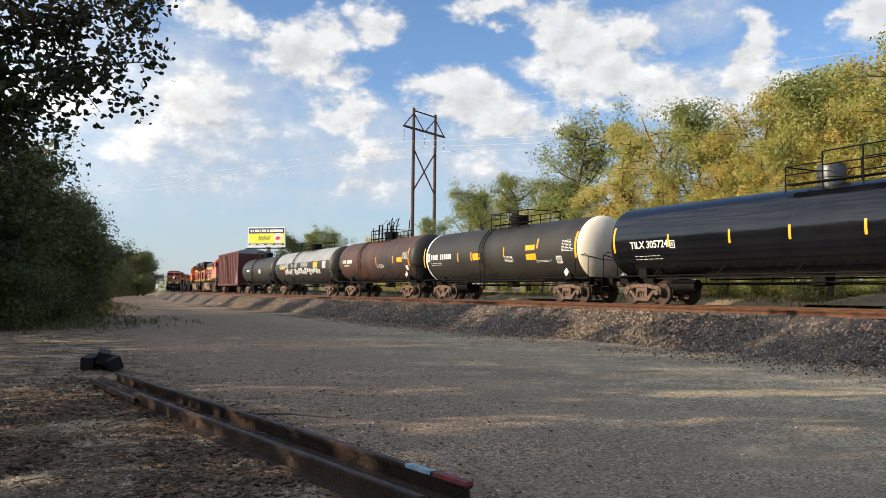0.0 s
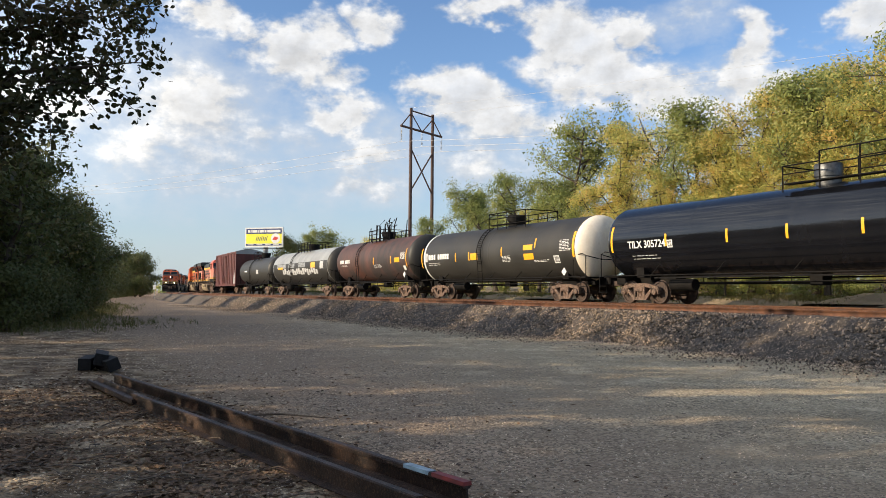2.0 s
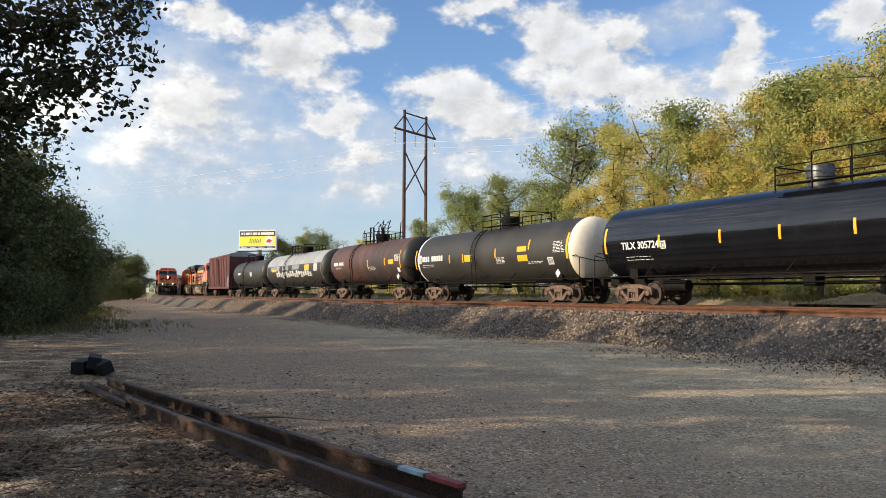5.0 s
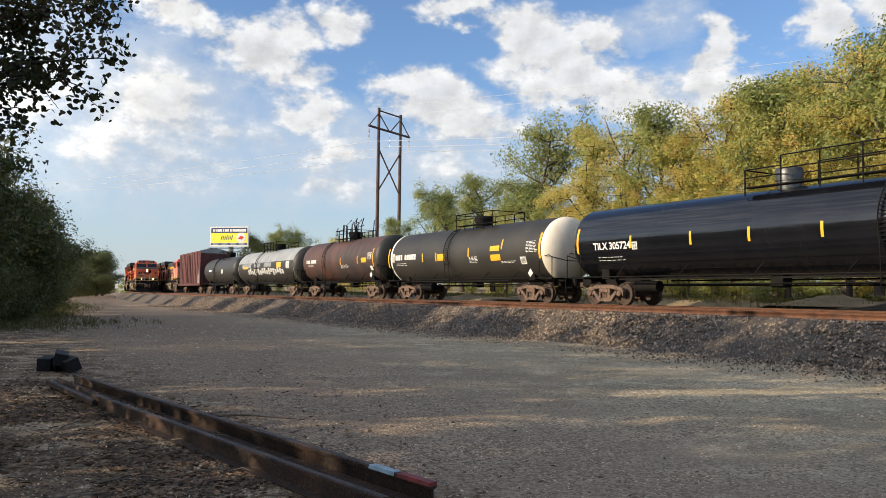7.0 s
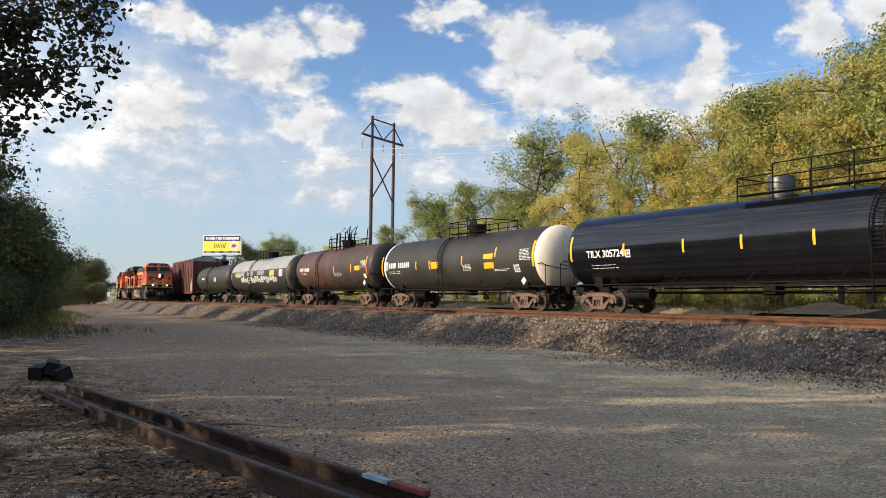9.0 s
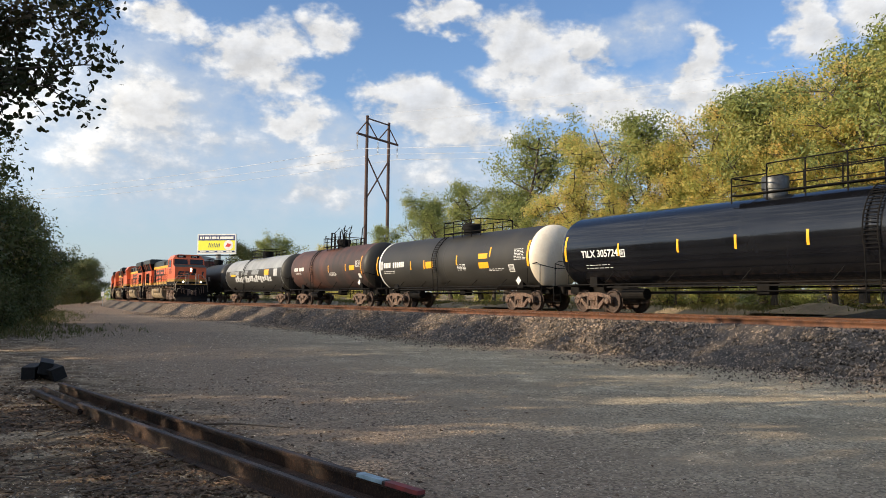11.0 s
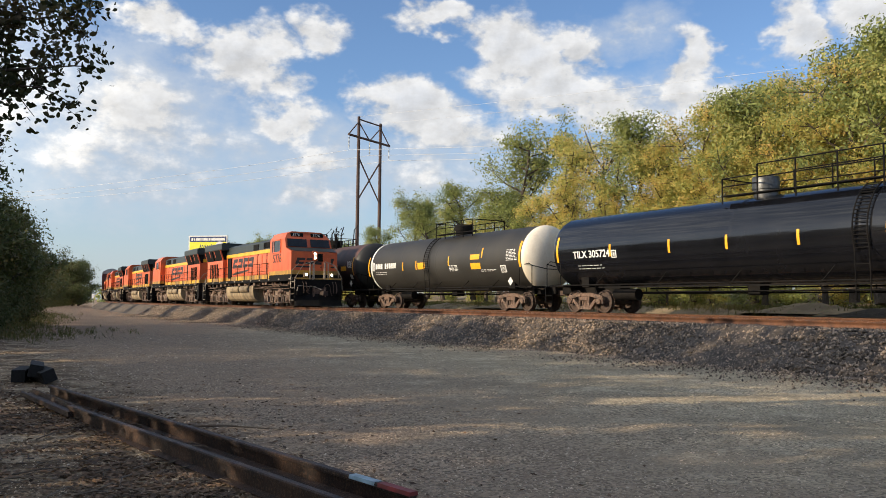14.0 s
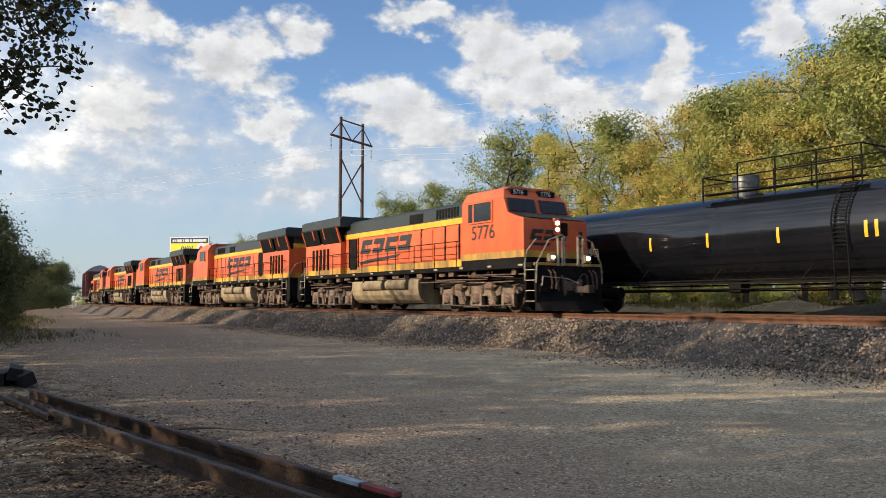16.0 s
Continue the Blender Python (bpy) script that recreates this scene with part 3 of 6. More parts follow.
def car_truck_meshes():
    """Side frame and bolster of a two-axle freight truck, turned about its centre; z from the rails."""
    bm = B()
    top = [(-1.12, 0.56), (-1.02, 0.69), (-0.36, 0.82), (0.36, 0.82), (1.02, 0.69), (1.12, 0.56), (0.92, 0.56), (0.34, 0.67), (-0.34, 0.67), (-0.92, 0.56)]
    low = [(-0.80, 0.58), (-0.64, 0.58), (-0.27, 0.27), (0.27, 0.27), (0.64, 0.58), (0.80, 0.58), (0.38, 0.14), (-0.38, 0.14)]
    for k in (1, -1):
        for o in (top, low):
            prism(bm, o, k * 0.95, k * 1.08)
        for x in (-0.27, 0.27):
            box(bm, x - 0.05, x + 0.05, k * 0.94, k * 1.09, 0.2, 0.74)
        for x in (-0.89, 0.89):
            lathe(bm, [(k * 1.0, 0.12), (k * 1.13, 0.12), (k * 1.15, 0.08)], 12, "y", (x, 0, 0.47))
            box(bm, x - 0.15, x + 0.15, k * 0.96, k * 1.09, 0.47, 0.62, 0.02)
            for dx in (-0.17, 0.17):
                box(bm, x + dx - 0.03, x + dx + 0.03, k * 0.96, k * 1.08, 0.38, 0.58)
        for x in (-0.13, 0.0, 0.13):
            lathe(bm, [(0.27, 0.055), (0.31, 0.06), (0.35, 0.05), (0.39, 0.06), (0.43, 0.05), (0.47, 0.06), (0.5, 0.055)], 9, "z", (x, k * 1.0, 0))
        box(bm, -0.21, 0.21, k * 0.9, k * 1.1, 0.5, 0.66, 0.02)
    side = linked("side_frame", bm, M_GRIME)
    bm = box(B(), -0.2, 0.2, -1.0, 1.0, 0.45, 0.72, 0.04)
    for x in (-0.45, 0.45):
        rod(bm, [(x, -0.9, 0.4), (x, 0.9, 0.4)], 0.045)
    return side, linked("bolster", bm, M_GRIME)


CAR_SIDE, CAR_BOLSTER = car_truck_meshes()


def car_truck(parent, x, name="truck"):
    t = part(name, CAR_SIDE, None, parent, "grimy cast steel truck", m=pose(x, 0, 0))
    part("bolster", CAR_BOLSTER, None, t)
    for dx in (-0.89, 0.89):
        part("wheelset", WHEEL_CAR, None, t, m=pose(dx, 0, 0.457))
    return t


def coupler(parent, x, k):
    bm = box(B(), x - 0.35, x + 0.35, -0.09, 0.09, 0.72, 0.94, 0.03)
    box(bm, x + k * 0.22, x + k * 0.42, -0.16, 0.14, 0.7, 0.98, 0.04)
    return part("coupler", bm, M_WHEEL, parent)


RUNG = linked("rung", rod(B(), [(-0.22, 0, 0), (0.22, 0, 0)], 0.016, 5), M_BLACK)


def tank_car(m, L, R, top, body, head, label, manway=0.0, dome=0.62, tall=0.55, lid=None, high=0.62, marks=(), text="", white_ring=False, plat=(-2.5, 2.5), steps=-1.4, belt=None, rig=False, placards=()):
    """A tank car, L over its couplers. The shell lies along x; the yard side is y < 0."""
    t = thing("tank_car", m, label, "tank car", "cars of the standing train")
    zc, half = top - R, L / 2 - 0.6
    hd = R * 0.42
    bm = B()
    cyl = half - hd
    shell = [(-cyl, R), (-cyl + 0.05, R)]
    for c in (-cyl * 0.5, 0, cyl * 0.5):
        shell += [(c - 0.06, R), (c, R), (c + 0.03, R + 0.006), (c + 0.06, R), (c + 0.12, R)]
    shell += [(cyl - 0.05, R), (cyl, R)]
    lathe(bm, shell, 56, "x", (0, 0, zc))
    part("shell", bm, body, t, smooth=True)
    for k in (1, -1):
        bm = lathe(B(), [(k * (cyl + hd * math.sin(a)), R * math.cos(a) ** 0.9) for a in np.linspace(0, math.pi / 2 * 0.995, 12)], 56, "x", (0, 0, zc))
        part("tank_head", bm, head if k > 0 else body, t, "cream painted tank head" if head is M_TANKWHITE and k > 0 else "", True)
        # stub sill and end platform
        bm = box(B(), k * (half - 3.2), k * (half + 0.35), -0.28, 0.28, 0.78, 1.12, 0.02)
        box(bm, k * (half - 0.5) - 0.35, k * (half - 0.5) + 0.55, -1.42, 1.42, 1.06, 1.13, 0.01)
        part("stub_sill", bm, M_BLACK, t)
        coupler(t, k * (half + 0.55), k)
        # saddle that cups the shell over the truck
        bm = B()
        xs = k * (half - 1.95)
        arc = [(R * math.sin(a), zc - R * math.cos(a) * 1.0 - 0.0) for a in np.linspace(-0.75, 0.75, 9)]
        prism(bm, [(y, z + 0.02) for y, z in arc] + [(1.0, 1.05), (-1.0, 1.05)], xs - 0.22, xs + 0.22, "x")
        part("saddle", bm, M_BLACK, t)
        # grab irons and end handrail
        bm = B()
        for y in (-1.4, 1.4):
            rod(bm, [(k * (half - 0.85), y, 1.1), (k * (half - 0.85), y, 2.05), (k * (half - 0.2), y, 2.15), (k * (half + 0.05), y, 2.05), (k * (half + 0.05), y, 1.1)], 0.02, 6)
            rod(bm, [(k * (half - 0.3), y, 1.1), (k * (half - 0.3), y, 0.42), (k * (half + 0.15), y, 0.42), (k * (half + 0.15), y, 1.1)], 0.02, 6)
            rod(bm, [(k * (half - 0.3), y, 0.7), (k * (half + 0.15), y, 0.7)], 0.018, 6)
        rod(bm, [(k * (half + 0.05), -1.4, 2.05), (k * (half + 0.12), -0.6, 1.9), (k * (half + 0.12), 0.6, 1.9), (k * (half + 0.05), 1.4, 2.05)], 0.02, 6)
        part("handrail", bm, M_BLACK, t)
        car_truck(t, k * (half - 1.95))
    # running bar on brackets down both sides
    for y in (-1.42, 1.42):
        bm = rod(B(), [(-half + 0.3, y, 1.12), (half - 0.3, y, 1.12)], 0.028, 6)
        box(bm, -half + 3.2, half - 3.2, y - 0.02, y + 0.02, 0.99, 1.05)
        n = max(3, int(L / 3.4))
        for i in range(n):
            x = -half + 3.0 + (2 * half - 6.0) * i / (n - 1)
            rod(bm, [(x, y, 1.1), (x + 0.28, y * R * 0.80 / 1.42, zc - R * 0.66)], 0.02, 6)
            rod(bm, [(x, y, 1.1), (x, y, 0.85)], 0.018, 6)
        part("running_bar", bm, M_BLACK, t)
    # brake gear under the belly
    bm = rod(B(), [(-half + 3.3, -0.55, 0.82), (half - 3.3, -0.55, 0.86)], 0.035, 6)
    rod(bm, [(-half + 3.3, 0.45, 0.8), (half - 3.3, 0.5, 0.8)], 0.03, 6)
    lathe(bm, [(-half + 3.5, 0.05), (-half + 3.5, 0.22), (-half + 4.7, 0.22), (-half + 4.7, 0.05)], 16, "x", (0, -0.75, 0.75))
    box(bm, -0.25, 0.25, -0.25, 0.25, 0.72, zc - R + 0.1, 0.04)
    part("brake_gear", bm, M_BLACK, t)
    # manway and its platform
    bm = lathe(B(), [(top - 0.1, dome * 0.72), (top + 0.22, dome * 0.72), (top + 0.22, dome * 0.8), (top + 0.28, dome * 0.8), (top + tall - 0.05, dome * 0.8), (top + tall - 0.01, dome * 0.76), (top + tall, 0.05)], 28, "z", (manway, 0, 0))
    part("manway", bm, lid or M_BLACK, t, "bright steel manway" if lid else "", True)
    px0, px1 = manway + plat[0], manway + plat[1]
    bm = B()
    for y in (-0.85, 0.85):
        box(bm, px0, px1, y - 0.18, y + 0.18, top + 0.0, top + 0.035)
    part("platform", bm, M_BLACK, t)
    post = linked("platform_post", rod(B(), [(0, 0, -0.25), (0, 0, 0.62)], 0.026, 6), M_BLACK)
    tall_post = linked("platform_post", rod(B(), [(0, 0, -0.25), (0, 0, high)], 0.026, 6), M_BLACK)
    for y in (-0.98, 0.98):
        for i in range(5):
            x = px0 + (px1 - px0) * i / 4
            part("platform_post", post if x < manway + 0.3 or high < 0.7 else tall_post, None, t, m=pose(x, y, top))
        for h in (0.34, 0.62):
            part("platform_rail", rod(B(), [(px0, y, top + h), (manway + 0.4, y, top + h), (manway + 0.42, y, top + h * high / 0.62), (px1, y, top + h * high / 0.62)], 0.024, 6), M_BLACK, t)
    for x, h in ((px0, 0.62), (px1, high)):
        part("platform_rail", rod(B(), [(x, -0.98, top + h), (x, 0.98, top + h)], 0.024, 6), M_BLACK, t)
    # ladder over the side
    for k in (-1, 1):
        bm = B()
        x0 = manway + steps
        path = [(math.sin(a) * (R + 0.09) * k, zc + math.cos(a) * (R + 0.09)) for a in np.linspace(0.5, 1.9, 10)] + [(k * 1.46, 1.1), (k * 1.46, 0.55)]
        for dx in (-0.22, 0.22):
            rod(bm, [(x0 + dx, y, z) for y, z in path], 0.022, 6)
        ladder = part("ladder", bm, M_BLACK, t)
        for i in range(len(path) - 1):
            for q in (0.0, 0.5):
                y, z = path[i][0] * (1 - q) + path[i + 1][0] * q, path[i][1] * (1 - q) + path[i + 1][1] * q
                part("rung", RUNG, None, ladder, m=pose(x0, y, z))
    # paint on the yard side: curved patches that follow the shell
    def patch(name, x, w, ang, da, material, lift=0.006):
        bm = B()
        n = 5 + int(da * 24)
        for i in range(n):
            a = ang + da * (i / (n - 1) - 0.5)
            for xx in (x - w / 2, x + w / 2):
                bm.verts.new((xx, -(R + lift) * math.cos(a), zc + (R + lift) * math.sin(a)))
        bm.verts.ensure_lookup_table()
        for i in range(n - 1):
            bm.faces.new([bm.verts[j] for j in (2 * i, 2 * i + 1, 2 * i + 3, 2 * i + 2)])
        part(name, bm, material, t)
    for x, w, ang, da, material in marks:
        patch("marking", x, w, ang, da, material)
    if white_ring:
        bm = lathe(B(), [(-cyl, R + 0.004), (-cyl + 0.05, R + 0.010), (-cyl + 0.14, R + 0.010), (-cyl + 0.16, R + 0.004)], 56, "x", (0, 0, zc))
        part("ring", bm, M_WHITE, t, "thin white painted ring", True)
    if belt:
        for x0, x1, ang, da, material in belt:
            patch("painted_panel", (x0 + x1) / 2, x1 - x0, ang, da, material, 0.004)
    if text:
        x, z, size = text[1:]
        y = -math.sqrt(max(R * R - (z - zc) ** 2, 0.01)) - 0.012
        lettering("car_number", text[0], size, Matrix.Translation((x, y, z)) @ pose(0, 0, 0, 90 - math.degrees(math.asin((z - zc) / R)), 0, 0), M_WHITE, t, bold=0.02)
    for x in placards:
        bm = B()
        prism(bm, [(x, zc - 1.28), (x + 0.19, zc - 1.09), (x, zc - 0.90), (x - 0.19, zc - 1.09)], -R - 0.04, -R - 0.025)
        part("placard", bm, M_WHITE, t, "white diamond placard")
        part("placard_bracket", rod(B(), [(x, -R - 0.02, zc - 1.15), (x, -1.42, 1.12)], 0.015, 5), M_BLACK, t)
    if rig:
        g = random.Random(4)
        for i in range(16):
            x = manway - 2.2 + 4.4 * i / 15
            y = g.uniform(-0.8, 0.8)
            part("valve_pipe", rod(B(), [(x, y, top - 0.2), (x + g.uniform(-.2, .2), y, top + g.uniform(0.7, 1.2)), (x + g.uniform(-.7, .7), y + 0.2, top + g.uniform(0.9, 1.5))], 0.035, 5), M_BLACK, t)
    return t


def reporting_lines(x, ang, rows, w=1.0, material=None, gap=0.045):
    """Unreadable small print: short bars in rows."""
    g = random.Random(int(x * 100) + rows)
    out = []
    for r in range(rows):
        q = x - w / 2
        while q < x + w / 2 - 0.12:
            k = g.uniform(0.1, 0.28)
            out.append((q + k / 2, k, ang - gap * r, 0.018, material or M_WHITE))
            q += k + 0.07
    return out


def TAPE(x, a=-0.06):
    return (x, 0.10, a, 0.32, M_MARK)



def standing_train():
    tank_car(on_track(2.75, 7.6, -BACK), 20.2, 1.50, 4.05, M_TANKBLACK, M_TANKBLACK,
             "long glossy black tank car with yellow reflector tape", manway=0.35, plat=(-1.0, 4.6), steps=4.2, dome=0.55, tall=0.66, lid=M_LID, high=0.95,
             marks=[(-8.75, 0.12, 0.05, 0.72, M_MARK), TAPE(-5.6), TAPE(-2.6), TAPE(-0.1), TAPE(2.55), TAPE(5.3), TAPE(5.6), TAPE(8.3)] + reporting_lines(-6.85, -0.44, 2, 1.5, None, 0.09) + [(-5.4, 0.28, -0.16, 0.20, M_WHITE), (-5.4, 0.21, -0.16, 0.15, M_TANKBLACK), (-5.4, 0.05, -0.16, 0.08, M_WHITE)],
             text=("TILX 305724", -7.75, 2.34, 0.40))
    tank_car(on_track(-16.0, 6.6, -BACK), 17.4, 1.50, 3.95, M_TANKMATT, M_TANKWHITE,
             "dull black tank car with a cream end and yellow panels", manway=0.5, white_ring=True, placards=(6.75,), plat=(-1.2, 2.3), steps=-1.3,
             marks=[TAPE(-3.5), TAPE(-2.0), TAPE(1.35, 0.02), TAPE(4.35, 0.22), (7.35, 0.14, 0.1, 0.8, M_MARK), (-7.75, 0.12, 0.0, 0.8, M_MARK), (-1.45, 0.75, -0.08, 0.24, M_MARK), (3.75, 0.8, 0.10, 0.17, M_MARK), (3.8, 0.85, -0.2, 0.2, M_MARK),
                    (6.05, 0.42, -0.34, 0.24, M_WHITE), (6.05, 0.34, -0.34, 0.19, M_TANKMATT), (-7.2, 0.5, 0.0, 0.34, M_GRAFFITI)] + reporting_lines(1.85, -0.14, 5, 0.9) + reporting_lines(4.8, -0.34, 2, 1.2) + reporting_lines(6.75, 0.24, 8, 0.85)
             + [(-6.75 + 0.235 * i, 0.165, 0.0, 0.20, M_WHITE) for i in range(11) if i != 4] + reporting_lines(-6.1, -0.24, 2, 1.5, None, 0.07))
    tank_car(on_track(-32.2, 5.4, -BACK), 15.4, 1.50, 4.1, M_TANKBROWN, M_TANKMATT, "rust-brown tank car with valve pipes on top", rig=True, placards=(6.0,), plat=(-1.3, 1.3), steps=-2.2,
             marks=[TAPE(-2.2), TAPE(0.8), TAPE(3.7), (4.7, 0.8, -0.08, 0.2, M_MARK), (6.1, 0.1, 0.0, 0.8, M_MARK), (5.7, 0.35, -0.45, 0.2, M_WHITE)] + [(-5.7 + 0.2 * i, 0.14, 0.0, 0.17, M_WHITE) for i in range(10) if i != 4] + reporting_lines(5.6, 0.22, 7, 0.7) + reporting_lines(1.4, -0.25, 4, 1.2) + reporting_lines(-4.9, -0.18, 2, 1.2))
    tank_car(on_track(-49.2, 7.0, -BACK), 18.8, 1.52, 4.05, M_TANKGREY, M_TANKMATT, "grey tank car with pale graffiti and dark grimy lower sides", plat=(-1.5, 2.0), steps=-2.0,
             belt=[(-8.1, 8.1, -0.50, 1.5, M_TANKMATT), (-6.8, -3.8, 0.1, 0.26, M_TANKGREY), (-2.9, -1.0, 0.1, 0.26, M_TANKGREY), (0.2, 2.2, 0.1, 0.26, M_TANKGREY)],
             marks=[(4.4, 1.2, 0.05, 0.3, M_MARK), (-5.6, 1.6, -0.02, 0.12, M_MARK), (6.7, 0.9, 0.02, 0.4, M_GRAFFITI)] + [(-4.6 + 0.62 * i, 0.5, -0.28 + 0.06 * math.sin(i * 1.9), 0.30 + 0.08 * math.sin(i * 2.7), M_GRAFFITI) for i in range(17)])
    tank_car(on_track(-66.8, 6.0, -BACK), 15.8, 1.42, 3.95, M_TANKMATT, M_TANKMATT, "dark tank car with faint white marks", plat=(-1.2, 1.2),
             marks=[(-3.6, 1.2, 0.0, 0.12, M_WHITE), (2.0, 0.9, -0.1, 0.3, M_GRAFFITI)])
    boxcar(on_track(-82.8, 5.2, -BACK), "oxide red boxcar with a grey roof edge", "cars of the standing train", 15.6, 0.15, 5.15)
    locomotive(on_track(-102.0, 6.5, -BACK), M_FADED, "faded red and silver diesel locomotive", "cars of the standing train")
    locomotive(on_track(-124.4, 6.5, -BACK) @ pose(0, 0, 0, 0, 0, 180), M_ORANGE_OLD, "weathered orange and black diesel locomotive", "cars of the standing train")


def boxcar(m, label, group, L=15.4, roof_bulge=0.12, H=4.75):
    t = thing("boxcar", m, label, "boxcar", group)
    h = L / 2 - 0.5
    o = [(-1.5, 1.05), (1.5, 1.05), (1.5, H - 0.15), (0.75, H - 0.04 + roof_bulge * 0.7), (0, H + roof_bulge), (-0.75, H - 0.04 + roof_bulge * 0.7), (-1.5, H - 0.15)]
    part("body", prism(B(), o, -h, h, "x"), M_BOXCAR, t)
    n = int(L / 1.1)
    post = linked("side_post", box(B(), -0.05, 0.05, -0.045, 0.045, 1.05, H - 0.2), M_BOXCAR)
    for i in range(n + 1):
        x = -h + 2 * h * i / n
        for y in (-1.5, 1.5):
            if abs(x) > 1.8:
                part("side_post", post, None, t, m=pose(x, y, 0))
    for y in (-1, 1):
        bm = box(B(), -1.6, 1.6, y * 1.5 - 0.04, y * 1.5 + 0.06, 1.2, H - 0.3, 0.02)
        for x in (-1.0, 0, 1.0):
            box(bm, x - 0.03, x + 0.03, y * 1.58 - 0.03, y * 1.58 + 0.03, 1.3, H - 0.4)
        part("sliding_door", bm, M_BOXCAR, t)
    if not roof_bulge > 0.3:
        part("faded_patch", prism(B(), [(5.72, 1.2), (6.55, 1.2), (6.6, 2.0), (6.3, 2.9), (6.15, 2.1), (5.9, 2.3), (5.75, 1.7)], -1.514, -1.495), M_GRAFFITI, t, "pale weathered paint patch")
    bm = B()
    for y in (-1, 1):
        box(bm, -h, h, y * 1.5 - 0.06, y * 1.5 + 0.06, 0.95, 1.15)
        box(bm, -h, h, y * 1.5 - 0.05, y * 1.5 + 0.07, H - 0.28, H - 0.12)
    part("sill", bm, M_BOXCAR, t)
    part("roof_end", prism(B(), [(-1.53, H - 0.42), (1.53, H - 0.42), (1.53, H - 0.1), (0.75, H + roof_bulge * 0.7), (0, H + roof_bulge + 0.04), (-0.75, H + roof_bulge * 0.7), (-1.53, H - 0.1)], h, h + 0.06, "x"), M_TANKGREY, t, "pale grey upper end panel")
    for k in (-1, 1):
        bm = B()
        for i in range(9):
            z = 1.4 + i * 0.33
            box(bm, k * h, k * (h + 0.05), -1.35, 1.35, z, z + 0.1, 0.02)
        for i in range(8):
            rod(bm, [(k * (h + 0.1), -1.45, 0.7 + i * 0.4), (k * (h + 0.1), -1.0, 0.7 + i * 0.4)], 0.018, 5)
        part("end_wall", bm, M_BOXCAR, t)
        car_truck(t, k * (h - 1.9))
        coupler(t, k * (h + 0.3), k)
    part("underframe", box(B(), -h, h, -0.4, 0.4, 0.75, 1.06), M_BLACK, t)
    return t


def loco_truck_meshes():
    """Frame, axle boxes with springs, and brake cylinders of a three-axle truck."""
    frame_bm, boxes, brakes = B(), B(), B()
    o = [(-2.6, 0.70), (-2.5, 0.88), (-1.5, 0.92), (-1.2, 1.02), (1.2, 1.02), (1.5, 0.92), (2.5, 0.88), (2.6, 0.70), (1.55, 0.70), (1.35, 0.62), (-1.35, 0.62), (-1.55, 0.70)]
    for k in (1, -1):
        prism(frame_bm, o, k * 1.0, k * 1.16, bevel=0.02)
        for x in (-1.0, 1.0):
            prism(frame_bm, [(x - 0.3, 0.66), (x + 0.3, 0.66), (x + 0.2, 0.3), (x - 0.2, 0.3)], k * 1.02, k * 1.14)
        for x in (-2.0, 0, 2.0):
            for dx in (-0.30, 0.30):
                box(frame_bm, x + dx - 0.07, x + dx + 0.07, k * 1.02, k * 1.18, 0.26, 0.75)
            box(frame_bm, x - 0.34, x + 0.34, k * 1.04, k * 1.16, 0.24, 0.31)
    lathe(boxes, [(-0.05, 0.19), (0.12, 0.19), (0.15, 0.13), (0.17, 0.04)], 14, "y", (0, 0, 0.535))
    box(boxes, -0.22, 0.22, -0.02, 0.1, 0.38, 0.72, 0.03)
    for dx in (-0.42, 0.42):
        lathe(boxes, [(0.72, 0.07), (0.76, 0.09), (0.80, 0.07), (0.84, 0.09), (0.88, 0.07), (0.92, 0.09), (0.96, 0.07), (1.0, 0.09)], 10, "z", (dx, 0.06, 0))
    for k in (1, -1):
        for x in (-1.15, 0.85):
            lathe(brakes, [(x, 0.05), (x, 0.13), (x + 0.42, 0.13), (x + 0.46, 0.06), (x + 0.62, 0.03)], 12, "x", (0, k * 1.27, 0.98))
            rod(brakes, [(x + 0.2, k * 1.28, 1.0), (x + 0.5, k * 1.26, 0.35)], 0.045, 7)
        rod(brakes, [(-2.4, k * 1.24, 1.12), (-1.2, k * 1.28, 1.16), (1.0, k * 1.27, 1.12), (2.4, k * 1.22, 1.15)], 0.028, 6)
        rod(brakes, [(-2.3, k * 1.22, 0.30), (-0.4, k * 1.22, 0.22), (2.3, k * 1.22, 0.30)], 0.022, 6)
    return linked("truck_frame", frame_bm, M_TRUCK), linked("axle_box", boxes, M_GRIME), linked("brake_gear", brakes, M_GRIME)


LOCO_FRAME, LOCO_BOXES, LOCO_BRAKES = loco_truck_meshes()
GRILLE = linked("roof_grille", box(B(), -0.065, 0.065, -0.02, 0.02, 3.85, 4.25), M_BLACK)
STEP = linked("step", box(box(B(), -0.25, 0.25, -0.2, 0.2, 0, 0.018), -0.25, 0.25, -0.21, -0.17, -0.004, 0.024), M_RAILING)
SEAM = linked("seam", box(B(), -0.03, 0.03, -0.02, 0.02, 2.1, 3.52), M_BLACK)
MARKER = linked("sill_marker", box(B(), -0.11, 0.11, -0.006, 0.006, -0.035, 0.035), M_RAILING)
BARS = []          # wheelsets that roll
LOUVRE = linked("louvre", box(B(), -0.1, 0.1, -0.025, 0.025, 2.05, 3.15), M_BLACK)


